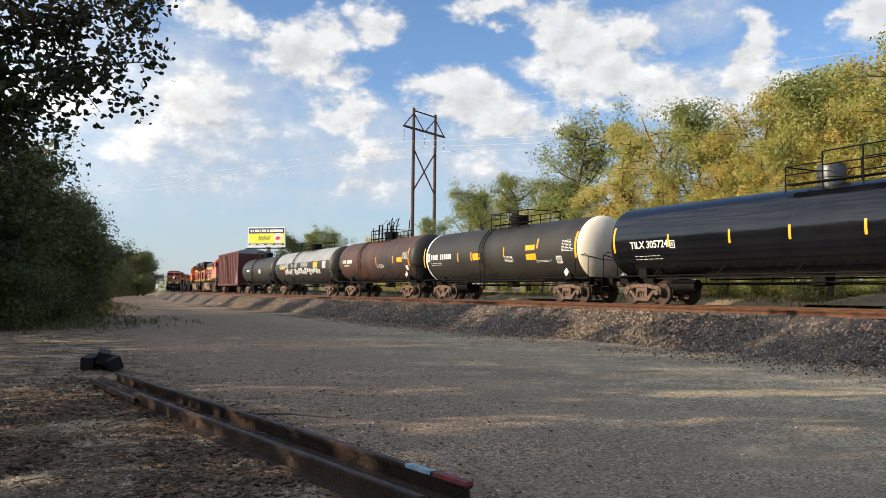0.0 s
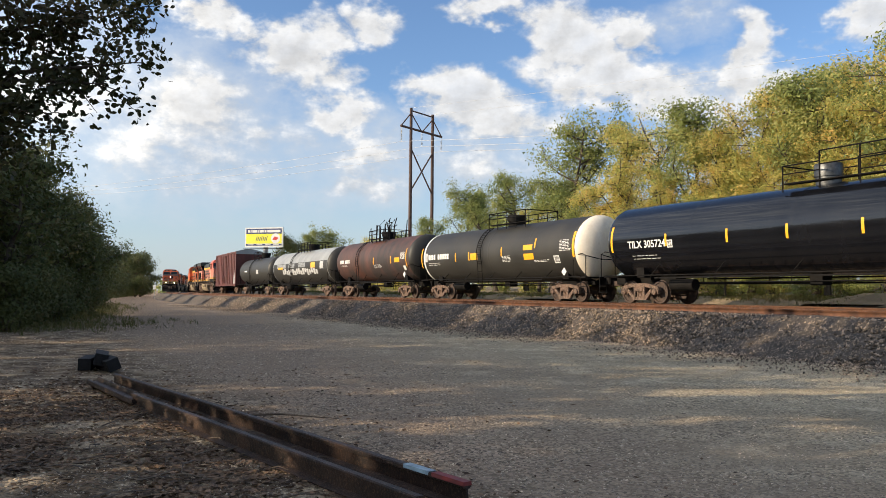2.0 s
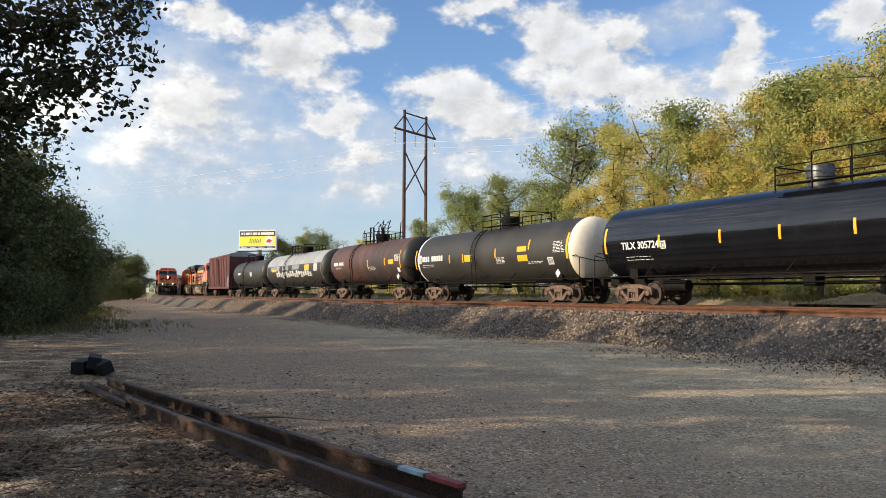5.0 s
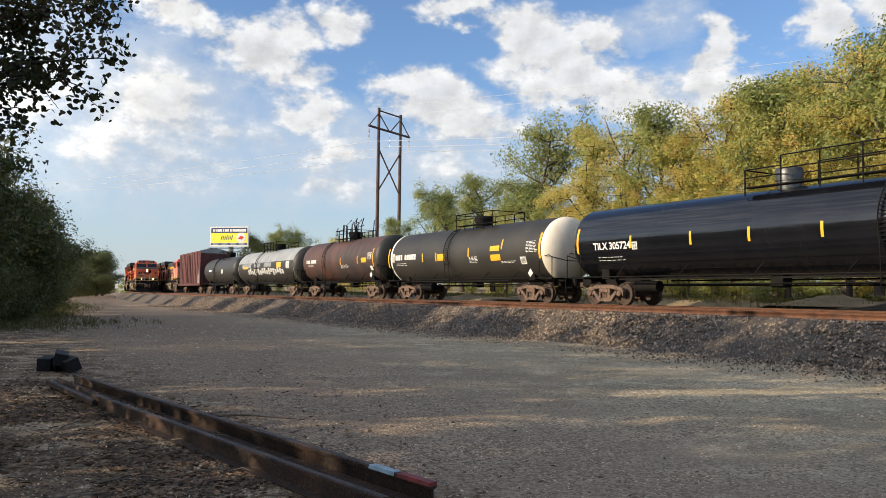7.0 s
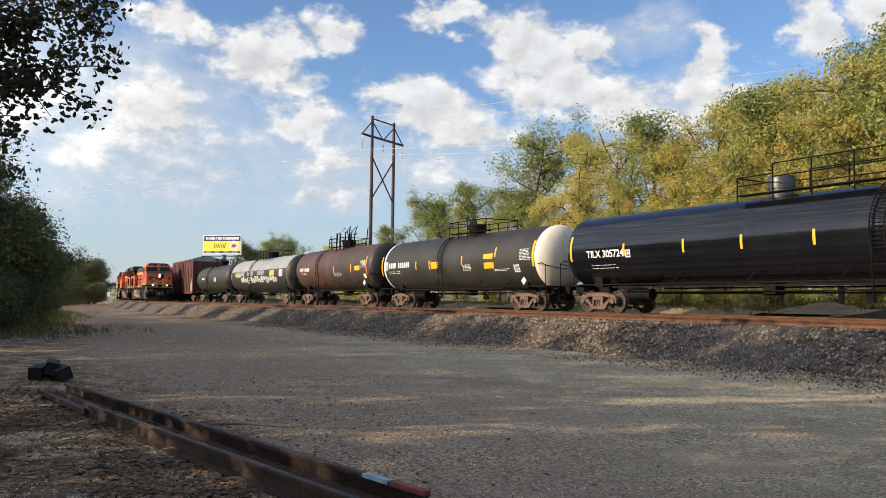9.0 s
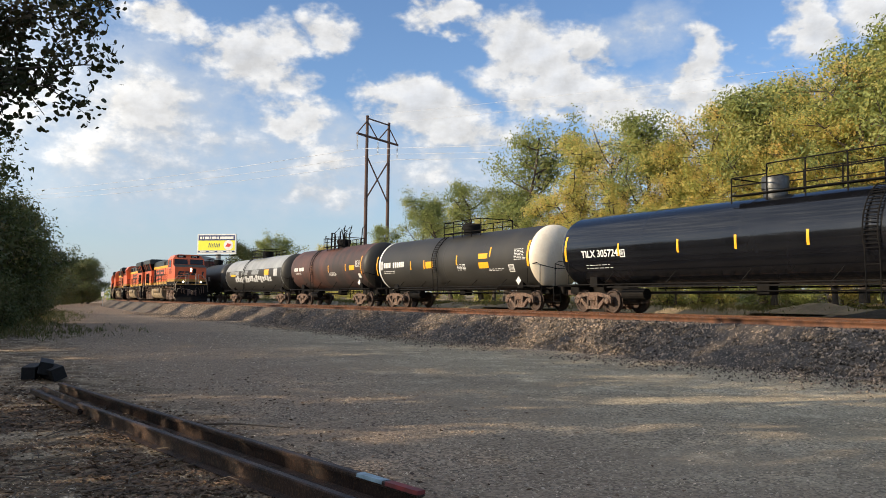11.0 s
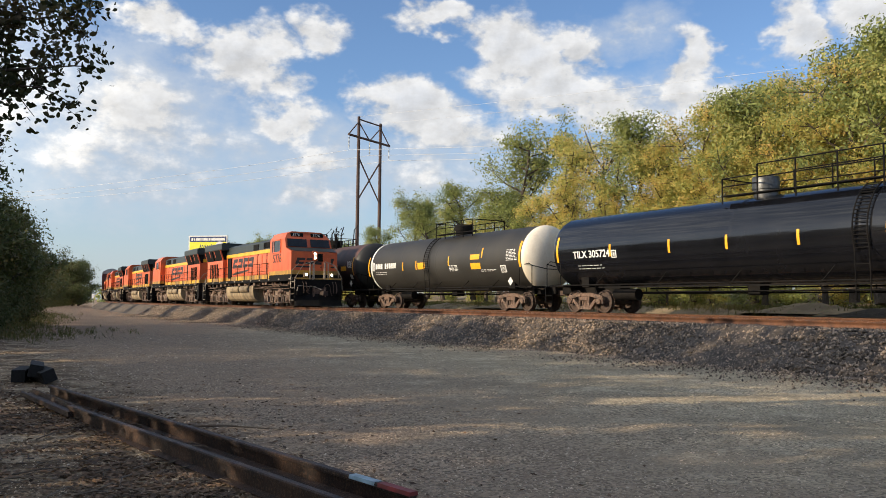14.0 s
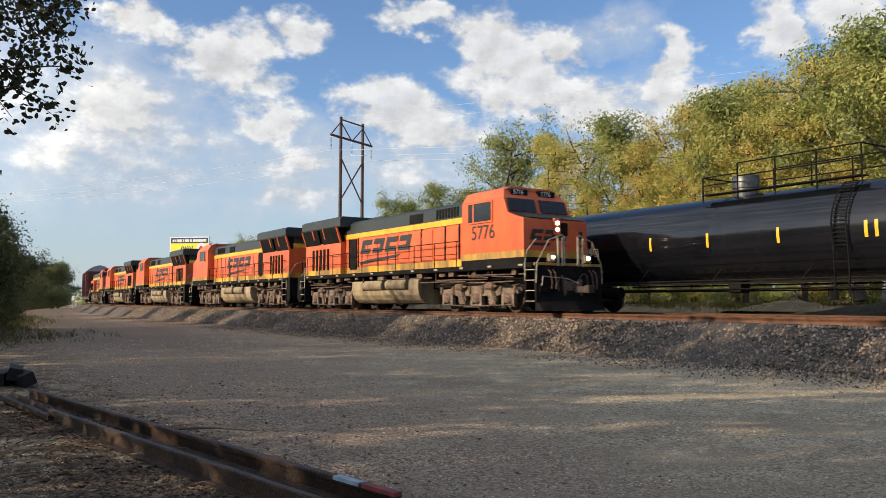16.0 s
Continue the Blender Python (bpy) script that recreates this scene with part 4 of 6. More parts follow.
def slant_blocks(x0, z0, w, h, lean=0.3, n=4):
    """A bold emblem as a row of plain slanted blocks, each with a slot."""
    step = w / n
    for i in range(n):
        a = step * 0.84
        shape = [(0, 0), (1, 0), (1, 0.36), (0.36, 0.36), (0.36, 0.62), (1, 0.62), (1, 1), (0, 1)]
        if i % 2:
            shape = [(1 - q, p) for q, p in shape]
        yield [(x0 + i * step + q * a + lean * p * h, z0 + p * h) for q, p in shape]


def locomotive(m, paint, label, group, lead=False, wing=True):
    """A six-axle road diesel; x forward, z from the rails, 22.35 m over couplers."""
    t = thing("locomotive", m, label, "locomotive", group)
    # underframe
    bm = box(B(), -10.35, 9.9, -1.5, 1.5, 1.58, 1.78, 0.02)
    box(bm, -10.2, 9.7, -0.7, 0.7, 0.95, 1.52)
    part("underframe", bm, M_BLACK, t)
    for y in (-1, 1):
        bm = box(B(), -10.3, 9.9, y * 1.5, y * 1.53, 1.60, 1.77)
        part("sill_stripe", bm, M_BLACK, t)
        for i in range(11):
            part("sill_marker", MARKER, None, t, m=pose(-9.2 + i * 1.85, y * 1.535, 1.70))
        g = random.Random(2)
        for i in range(12):
            z = 1.42 - 0.07 * (i % 4)
            x0, yy = g.uniform(-9.5, 6), y * (1.2 + 0.025 * i)
            part("pipe", rod(B(), [(x0, yy, z), (x0 + g.uniform(2, 4), yy, z - 0.03)], 0.025, 5), M_GRIME, t)
    g = random.Random(8)
    for y in (-1, 1):
        for i in range(16):
            x = -9.3 + i * 1.18 + g.uniform(-0.3, 0.3)
            w, h = g.uniform(0.1, 0.3), g.uniform(0.1, 0.26)
            part("equipment_box", box(B(), x - w, x + w, y * g.uniform(1.1, 1.25), y * g.uniform(1.32, 1.44), 1.56 - h, 1.57, 0.015), g.choice((M_GRIME, M_BLACK, M_TRUCK)), t)
        for i in range(9):
            x = -8.6 + i * 2.0 + g.uniform(-0.5, 0.5)
            yy, dz = y * g.uniform(1.3, 1.46), g.uniform(0.18, 0.42)
            part("pipe", rod(B(), [(x, yy, 1.56), (x, yy, 1.56 - dz), (x + g.uniform(0.4, 1.2), yy, 1.54 - dz), (x + 1.3, yy, 1.30)], 0.022, 5), M_GRIME, t)
    # long hood, in painted bands
    for z0, z1, mat, nm, e in ((1.78, 2.10, M_YELLOW_DIRTY, "hood_base", 0.012), (2.10, 3.52, paint, "hood_side", 0.0), (3.54, 3.78, M_YELLOW, "hood_stripe", 0.012)):
        part(nm, box(B(), -9.9, 5.6, -1.02 - e, 1.02 + e, z0, z1), mat, t)
    o = [(-1.02, 3.78), (1.02, 3.78), (1.0, 4.28), (0.8, 4.42), (-0.8, 4.42), (-1.0, 4.28)]
    part("hood_roof", prism(B(), o, -9.8, 5.6, "x"), M_ROOF, t)
    # doors and louvres
    for y in (-1, 1):
        door = linked("hood_door", box(B(), -0.44, 0.44, -0.02, 0.02, 2.16, 3.44, 0.012), paint)
        for i in range(9):
            part("hood_door", door, None, t, m=pose(-3.6 + i * 0.98, y * 1.03, 0))
        for x in (-5.15, -4.15, 1.85, 3.7, 4.75):
            part("seam", SEAM, None, t, m=pose(x, y * 1.035, 0))
        for i in range(5):
            part("louvre", LOUVRE, None, t, m=pose(-8.9 + i * 0.46, y * 1.32, 0))
        part("access_door", box(B(), -5.0, -4.3, y * 1.02, y * 1.075, 2.0, 3.5), M_BLACK, t)
        for i in range(8):
            part("roof_grille", GRILLE, None, t, m=pose(3.06 + i * 0.22, y * 1.02, 0))
        part("roof_vent", box(B(), 0.8, 1.9, y * 1.0, y * 1.035, 3.82, 4.22), M_BLACK, t)
    # radiator section with overhanging wing
    part("radiator_body", box(B(), -9.95, -5.6, -1.3, 1.3, 1.79, 3.45, 0.02), paint, t)
    part("radiator_base", box(B(), -9.96, -5.59, -1.31, 1.31, 1.78, 2.08), M_YELLOW_DIRTY, t)
    if wing:
        o = [(-1.55, 4.22), (-1.5, 4.16), (1.5, 4.16), (1.55, 4.22), (1.55, 4.60), (1.4, 4.70), (-1.4, 4.70), (-1.55, 4.60)]
        part("radiator_wing", prism(B(), o, -10.0, -5.2, "x", 0.02), M_ROOF, t)
        for y in (-1, 1):
            bm = B()
            prism(bm, [(y * 1.32, 3.40), (y * 1.54, 4.17), (y * 1.0, 4.17), (y * 1.0, 3.40)], -9.9, -8.0, "x")
            prism(bm, [(y * 1.32, 3.40), (y * 1.54, 4.17), (y * 1.0, 4.17), (y * 1.0, 3.40)], -7.7, -5.7, "x")
            part("radiator_screen", bm, M_BLACK, t)
            post = linked("screen_post", prism(B(), [(y * 1.30, 3.38), (y * 1.57, 4.18), (y * 1.48, 4.19), (y * 1.22, 3.4)], -0.05, 0.05, "x"), paint)
            for x in (-9.95, -8.62, -7.3, -5.65):
                part("screen_post", post, None, t, m=pose(x, 0, 0))
    # exhaust and roof clutter
    bm = box(B(), -3.6, -2.5, -0.5, 0.5, 4.4, 4.56, 0.04)
    for x in (-1.2, 0.8, 2.6):
        box(bm, x - 0.5, x + 0.5, -0.45, 0.45, 4.40, 4.50, 0.03)
    part("roof_hatch", bm, M_ROOF, t)
    bm = box(B(), 6.3, 6.9, -0.35, 0.35, 4.62, 4.74, 0.04)
    part("air_conditioner", bm, M_TANKGREY, t)
    # cab
    cab = [(5.6, 2.0), (9.45, 2.0), (9.42, 3.36), (8.5, 3.62), (8.28, 4.2), (5.6, 4.2)]
    part("cab", prism(B(), cab, -1.5, 1.5, bevel=0.03), paint, t)
    bm = B()
    lo = [bm.verts.new(v) for v in ((5.6, -1.5, 4.2), (8.28, -1.5, 4.2), (8.28, 1.5, 4.2), (5.6, 1.5, 4.2))]
    hi = [bm.verts.new(v) for v in ((5.6, -1.22, 4.58), (7.95, -1.22, 4.58), (7.95, 1.22, 4.58), (5.6, 1.22, 4.58))]
    bm.faces.new(lo), bm.faces.new(hi)
    for i in range(4):
        bm.faces.new((lo[i], lo[(i + 1) % 4], hi[(i + 1) % 4], hi[i]))
    part("cab_top", bm, paint, t)
    part("cab_base", prism(B(), [(5.58, 1.74), (9.47, 1.74), (9.47, 1.98), (5.58, 1.98)], -1.508, 1.508), M_BLACK, t)
    part("cab_stripe", prism(B(), [(5.58, 1.98), (9.48, 1.98), (9.48, 2.22), (5.58, 2.22)], -1.512, 1.512), M_YELLOW_DIRTY, t)
    bm = B()
    d0, d1 = Vector((8.52, 0, 3.665)), Vector((9.41, 0, 3.405))
    bm.faces.new([bm.verts.new(v) for v in (d0 + Vector((0, -1.46, 0)), d1 + Vector((0, -1.46, 0)), d1 + Vector((0, 1.46, 0)), d0 + Vector((0, 1.46, 0)))])
    part("glare_panel", bm, M_ROOF, t, "dark panel before the windshield")
    part("cab_roof", prism(B(), [(-1.2, 4.56), (1.2, 4.56), (0.95, 4.68), (-0.95, 4.68)], 5.55, 8.0, "x"), paint, t)
    for y in (-1, 1):
        bm = box(B(), 6.1, 7.55, y * 1.5, y * 1.52, 3.42, 4.12, 0.008)
        part("side_window", bm, M_WINDOW, t)
        bm = B()
        for x in (6.05, 6.42, 7.6):
            box(bm, x - 0.035, x + 0.035, y * 1.5, y * 1.54, 3.38, 4.17)
        box(bm, 6.05, 7.6, y * 1.5, y * 1.55, 4.12, 4.18)
        box(bm, 6.05, 7.6, y * 1.5, y * 1.545, 3.36, 3.42)
        part("window_frame", bm, paint, t)
        # windshield half, on the raked face
        d = Vector((8.2 - 8.5, 0, 4.40 - 3.62)).normalized()
        n = Vector((d.z, 0, -d.x))
        bm = B()
        q = [Vector((8.5, 0, 3.62)) + d * a + n * 0.055 + Vector((0, y * b, 0)) for a, b in ((0.08, 0.12), (0.08, 1.38), (0.60, 1.36), (0.60, 0.12))]
        q2 = [v - n * 0.05 for v in q]
        v1, v2 = [bm.verts.new(v) for v in q], [bm.verts.new(v) for v in q2]
        bm.faces.new(v1), bm.faces.new(v2[::-1])
        for i in range(4):
            bm.faces.new((v1[i], v1[(i + 1) % 4], v2[(i + 1) % 4], v2[i]))
        part("windshield", bm, M_WINDOW, t)
        part("number_board", box(B(), 7.95, 8.15, y * 0.66 - 0.40, y * 0.66 + 0.40, 4.34, 4.58, 0.02), M_BLACK, t)
    # nose emblem: lower dash and block shapes, on the flat front
    fx = 9.465
    quads = list(slant_blocks(-1.25, 2.60, 2.5, 0.38, 0.35)) + [((y0, 2.40), (y1, 2.40), (y1 + 0.08, 2.50), (y0 + 0.08, 2.50)) for y0, y1 in ((-1.25, -0.35), (0.35, 1.25))]
    for quad in quads:
        bm = B()
        bm.faces.new([bm.verts.new((fx, y, z)) for y, z in quad])
        part("nose_emblem", bm, M_LOGO, t, "black slanted emblem")
    # side emblem of block shapes with a swoosh
    for y in (-1, 1):
        for quad in list(slant_blocks(-3.9, 2.72, 4.9, 0.66, 0.4)) + [((-3.9, 2.30), (-3.2, 2.42), (0.1, 2.56), (-0.4, 2.42), (-3.9, 2.20))]:
            bm = B()
            bm.faces.new([bm.verts.new((x if y < 0 else -1.6 - x, y * 1.062, z)) for x, z in quad])
            part("side_emblem", bm, M_LOGO, t, "black slanted emblem")
    # head lamps, ditch lamps
    part("nose_grille", box(B(), 9.40, 9.49, 0.22, 0.52, 2.78, 3.26, 0.02), M_BLACK, t)
    part("lamp_housing", box(B(), 9.0, 9.50, -0.15, 0.17, 2.80, 3.42, 0.05), paint, t)
    for z in (3.0, 3.24):
        part("head_lamp", lathe(B(), [(9.50, 0.08), (9.53, 0.072), (9.54, 0.02)], 16, "x", (0, 0.01, z)), M_LAMP if lead else M_STEEL, t, "lit head lamp" if lead else "")
    for y in (-1, 1):
        part("ditch_lamp_box", box(B(), 10.02, 10.21, y * 0.82 - 0.12, y * 0.82 + 0.12, 1.80, 2.08, 0.03), M_TANKTAN, t)
        part("ditch_lamp", lathe(B(), [(10.21, 0.075), (10.24, 0.07), (10.25, 0.02)], 16, "x", (0, y * 0.82, 1.95)), M_LAMP if lead else M_STEEL, t, "lit ditch lamp" if lead else "")
    # nose door, front platform, pilot
    part("nose_door", box(B(), 9.43, 9.475, 0.45, 1.05, 2.1, 3.0, 0.01), paint, t)
    part("front_platform", box(B(), 9.4, 10.2, -1.45, 1.45, 1.66, 1.76, 0.02), M_YELLOW_DIRTY, t)
    part("pilot", prism(B(), [(9.9, 1.68), (10.2, 1.68), (10.22, 0.72), (9.9, 0.72)], -1.42, 1.42, bevel=0.03), M_BLACK, t)
    bm = B()
    ring = [[bm.verts.new(v) for v in ((10.02, -1.46, z), (x - 0.36, -1.46, z), (x, -0.12, z), (x, 0.12, z), (x - 0.36, 1.46, z), (10.02, 1.46, z))] for x, z in ((10.34, 0.80), (10.48, 0.45), (10.80, 0.10))]
    for lo, hi in zip(ring, ring[1:]):
        for i in range(5):
            bm.faces.new((lo[i], lo[i + 1], hi[i + 1], hi[i]))
    bm.faces.new(ring[0]), bm.faces.new(ring[-1])
    part("plough", bm, M_BLACK, t, "black sheet steel snow plough")
    bm = rod(B(), [(10.3, -1.35, 1.28), (10.34, -0.3, 1.22), (10.6, 0.0, 1.05)], 0.018, 6)
    rod(bm, [(10.3, -1.35, 1.28), (10.32, -1.42, 0.95)], 0.018, 6)
    part("uncoupling_lever", bm, M_RAILING, t)
    for y in (-1.05, -0.85, 0.85, 1.05):
        part("air_hose", rod(B(), [(10.22, y, 1.52), (10.36, y, 1.4), (10.40, y + 0.03, 1.05), (10.34, y + 0.05, 0.86)], 0.026, 6), M_GRIME, t)
    bm = box(B(), 10.2, 10.28, -0.34, 0.34, 0.66, 1.12, 0.03)
    box(bm, 10.2, 10.34, -0.42, -0.3, 0.6, 1.2, 0.02)
    box(bm, 10.2, 10.34, 0.3, 0.42, 0.6, 1.2, 0.02)
    part("draft_gear_pocket", bm, M_GRIME, t)
    o = [(-9.95, 1.74), (-10.6, 1.74), (-10.65, 0.6), (-10.4, 0.3), (-10.0, 0.6)]
    part("rear_pilot", prism(B(), o, -1.5, 1.5, bevel=0.03), M_BLACK, t)
    for k in (1, -1):
        for y, w, h in ((-0.55, 0.13, 0.26), (0.48, 0.22, 0.34)):
            pts = [(k * 10.34, y - w, 0.80)] + [(k * (10.30 + 0.06 * math.sin(a)), y - w * math.cos(a), 1.05 + h * math.sin(a)) for a in np.linspace(0, math.pi, 9)] + [(k * 10.36, y + w * 1.3, 0.72)]
            part("brake_hose", rod(B(), pts, 0.019, 6), M_GRIME, t)
    for k in (1, -1):
        coupler(t, k * 10.85, k)
    # corner steps and handrails
    for k in (1, -1):
        for y in (-1, 1):
            for i in range(4):
                part("step", STEP, None, t, m=pose(k * 9.85, y * 1.34, 0.42 + i * 0.36, 0, 0, 0 if y < 0 else 180))
            bm = B()
            box(bm, k * 9.57 - 0.03, k * 9.57 + 0.03, y * 1.35 - 0.18, y * 1.35 + 0.18, 0.4, 1.74)
            box(bm, k * 10.13 - 0.03, k * 10.13 + 0.03, y * 1.35 - 0.18, y * 1.35 + 0.18, 0.4, 1.74)
            part("step_plate", bm, M_BLACK, t)
            bm = B()
            rod(bm, [(k * 9.55, y * 1.54, 1.15), (k * 9.55, y * 1.54, 1.75), (k * 9.62, y * 1.5, 2.2), (k * 9.64, y * 1.1, 2.62)], 0.021, 6)
            rod(bm, [(k * 10.16, y * 1.54, 1.05), (k * 10.16, y * 1.5, 1.75), (k * 10.2, y * 1.0, 2.55), (k * 10.22, y * 0.4, 2.75), (k * 10.22, y * 0.3, 2.7), (k * 10.22, y * 0.3, 1.7)], 0.021, 6)
            part("corner_handrail", bm, M_RAILING, t)
            bm = B()
            for yy in (0.38, 0.58):
                rod(bm, [(k * 10.2, y * yy, 1.65), (k * 10.2, y * yy, 2.65)], 0.035, 6)
            part("platform_post", bm, M_RAILING if k > 0 else M_BLACK, t)
    for y in (-1, 1):
        bm = B()
        for i in range(10):
            x = -9.4 + i * 1.62
            rod(bm, [(x, y * 1.47, 1.76), (x, y * 1.47, 2.78)], 0.022, 6)
        rod(bm, [(-9.9, y * 1.47, 2.78), (5.4, y * 1.47, 2.78)], 0.02, 6)
        rod(bm, [(-9.9, y * 1.47, 2.28), (5.4, y * 1.47, 2.28)], 0.014, 6)
        part("walkway_railing", bm, M_BLACK, t)
    # fuel tank and air reservoirs
    o = [(-1.48, 1.36), (-1.5, 0.98), (-1.44, 0.70), (-1.30, 0.48), (-1.08, 0.34), (-0.8, 0.30), (0.8, 0.30), (1.08, 0.34), (1.30, 0.48), (1.44, 0.70), (1.5, 0.98), (1.48, 1.36)]
    part("fuel_tank", prism(B(), o, -3.9, 2.3, "x", 0.04), M_TANKTAN, t)
    for y in (-1, 1):
        # raised black panel whose colour gives the dark of a shaded recess
        bm = box(B(), -2.7, 1.5, y * 1.2, y * 1.515, 0.92, 1.38)
        part("dark_recess_panel", bm, M_BLACK, t)
        for x in (-2.6, -0.45):
            part("air_reservoir", lathe(B(), [(x, 0.05), (x + 0.03, 0.18), (x + 0.12, 0.235), (x + 1.7, 0.235), (x + 1.79, 0.18), (x + 1.82, 0.05)], 20, "x", (0, y * 1.42, 1.15)), M_TANKTAN, t, smooth=True)
    # trucks with rolling wheelsets
    for k in (1, -1):
        tr = part("truck", LOCO_FRAME, None, t, "dusty three-axle truck", m=pose(6.1 if k > 0 else -6.9, 0, 0))
        for dx in (-2.0, 0.0, 2.0):
            part("axle_box", LOCO_BOXES, None, tr, m=pose(dx, 1.1, 0))
            part("axle_box", LOCO_BOXES, None, tr, m=pose(dx, -1.1, 0, 0, 0, 180))
        part("brake_gear", LOCO_BRAKES, None, tr)
        for dx in (-2.0, 0.0, 2.0):
            w = part("wheelset", WHEEL_LOCO, None, tr, m=pose(dx, 0, 0.537))
            if group == "locomotives of the moving train":
                BARS.append((w, dx))
    if lead:
        lettering("road_number", "5776", 0.76, Matrix.Translation((6.25, -1.512, 2.98)) @ pose(0, 0, 0, 90, 0, 0), M_LOGO, t)
        for y in (-1, 1):
            lettering("board_number", "5776", 0.24, Matrix.Translation((8.158, y * 0.66 - 0.30, 4.46)) @ pose(0, 0, 0, 90, 0, 90), M_WHITE, t)
    return t


build_rails()
standing_train()
G = "locomotives of the moving train"
UNITS = [
    (locomotive(Matrix(), M_ORANGE, "bright orange diesel locomotive with lit lamps leading the train", G, lead=True), -11.17, 6.75, 1),
    (locomotive(Matrix(), M_ORANGE, "bright orange diesel locomotive running cab last", G), -33.52, 6.75, -1),
    (locomotive(Matrix(), M_ORANGE_OLD, "weathered orange diesel locomotive running cab last", G), -55.87, 6.75, -1),
    (locomotive(Matrix(), M_ORANGE, "orange diesel locomotive with yellow stripes", G), -78.22, 6.75, -1),
    (locomotive(Matrix(), M_ORANGE_OLD, "older orange and yellow diesel locomotive", G, wing=False), -100.5, 6.75, 1),
    (boxcar(Matrix(), "brown high-roofed covered wagon behind the locomotives", "cars of the moving train", 25.0, 0.5, 5.4), -124.5, 9.5, 1),
]

# ---- poles and billboard ----


def power_tower():
    t = thing("power_pole", pose(-2.35, 95, 0.0), "tall two-legged wooden power pole with cross bracing", "power pole")
    a = radians(55)                     # the crossarm's way
    u = Vector((math.cos(a), math.sin(a), 0))
    W = 4.3

    def P(k, z, dy=0.0):
        return u * k + Vector((0, 0, z))
    for k, top in ((-W / 2, 22.9), (W / 2, 22.9)):
        part("pole", rod(B(), [P(k, -0.5), P(k, top)], 0.24, 14, 0.17), M_POLE, t)
    part("crossarm", rod(B(), [P(-W * 0.94, 20.5), P(W * 0.94, 20.5)], 0.14, 8), M_POLE, t)
    part("top_tie", rod(B(), [P(-W / 2, 22.6), P(W / 2, 22.6)], 0.09, 8), M_POLE, t)
    for k in (-1, 1):
        part("arm_brace", rod(B(), [P(k * W * 0.94, 20.5), P(k * W / 2, 22.3)], 0.07, 6), M_POLE, t)
        part("arm_brace", rod(B(), [P(k * 0.1, 20.5), P(k * W / 2, 22.3)], 0.07, 6), M_POLE, t)
        part("cross_brace", rod(B(), [P(-k * W / 2, 18.2), P(k * W / 2, 13.2)], 0.09, 6), M_POLE, t)
    for k in (-W * 0.92, 0, W * 0.92):
        bm = rod(B(), [P(k, 20.4), P(k, 18.7)], 0.03, 6)
        for i in range(9):
            z = 20.1 - i * 0.15
            lathe(bm, [(z, 0.03), (z + 0.02, 0.11), (z + 0.06, 0.04)], 10, "z", P(k, 0))
        part("insulator_string", bm, M_STEEL, t)
    # cables sag away to both sides
    line = Vector((math.sin(-a), math.cos(a), 0))
    for k in (-W * 0.92, 0, W * 0.92):
        for sgn, reach, rise in ((1, 140, 3.0), (-1, 160, -3.0)):
            bm = B()
            pts = []
            for i in range(25):
                q = i / 24
                pts.append(P(k, 18.7 + rise * q - 9 * q * (1 - q)) + line * (sgn * reach * q))
            part("cable", rod(bm, pts, 0.022, 5, caps=False), M_WIRE, t, "thin grey cable")
    for k in (-W / 2, W / 2):
        bm = B()
        rod(bm, [P(k, 22.9 - 5 * (i / 20) * (1 - i / 20)) + line * (-160 * i / 20) for i in range(21)], 0.014, 5, caps=False)
        part("shield_wire", bm, M_WIRE, t)


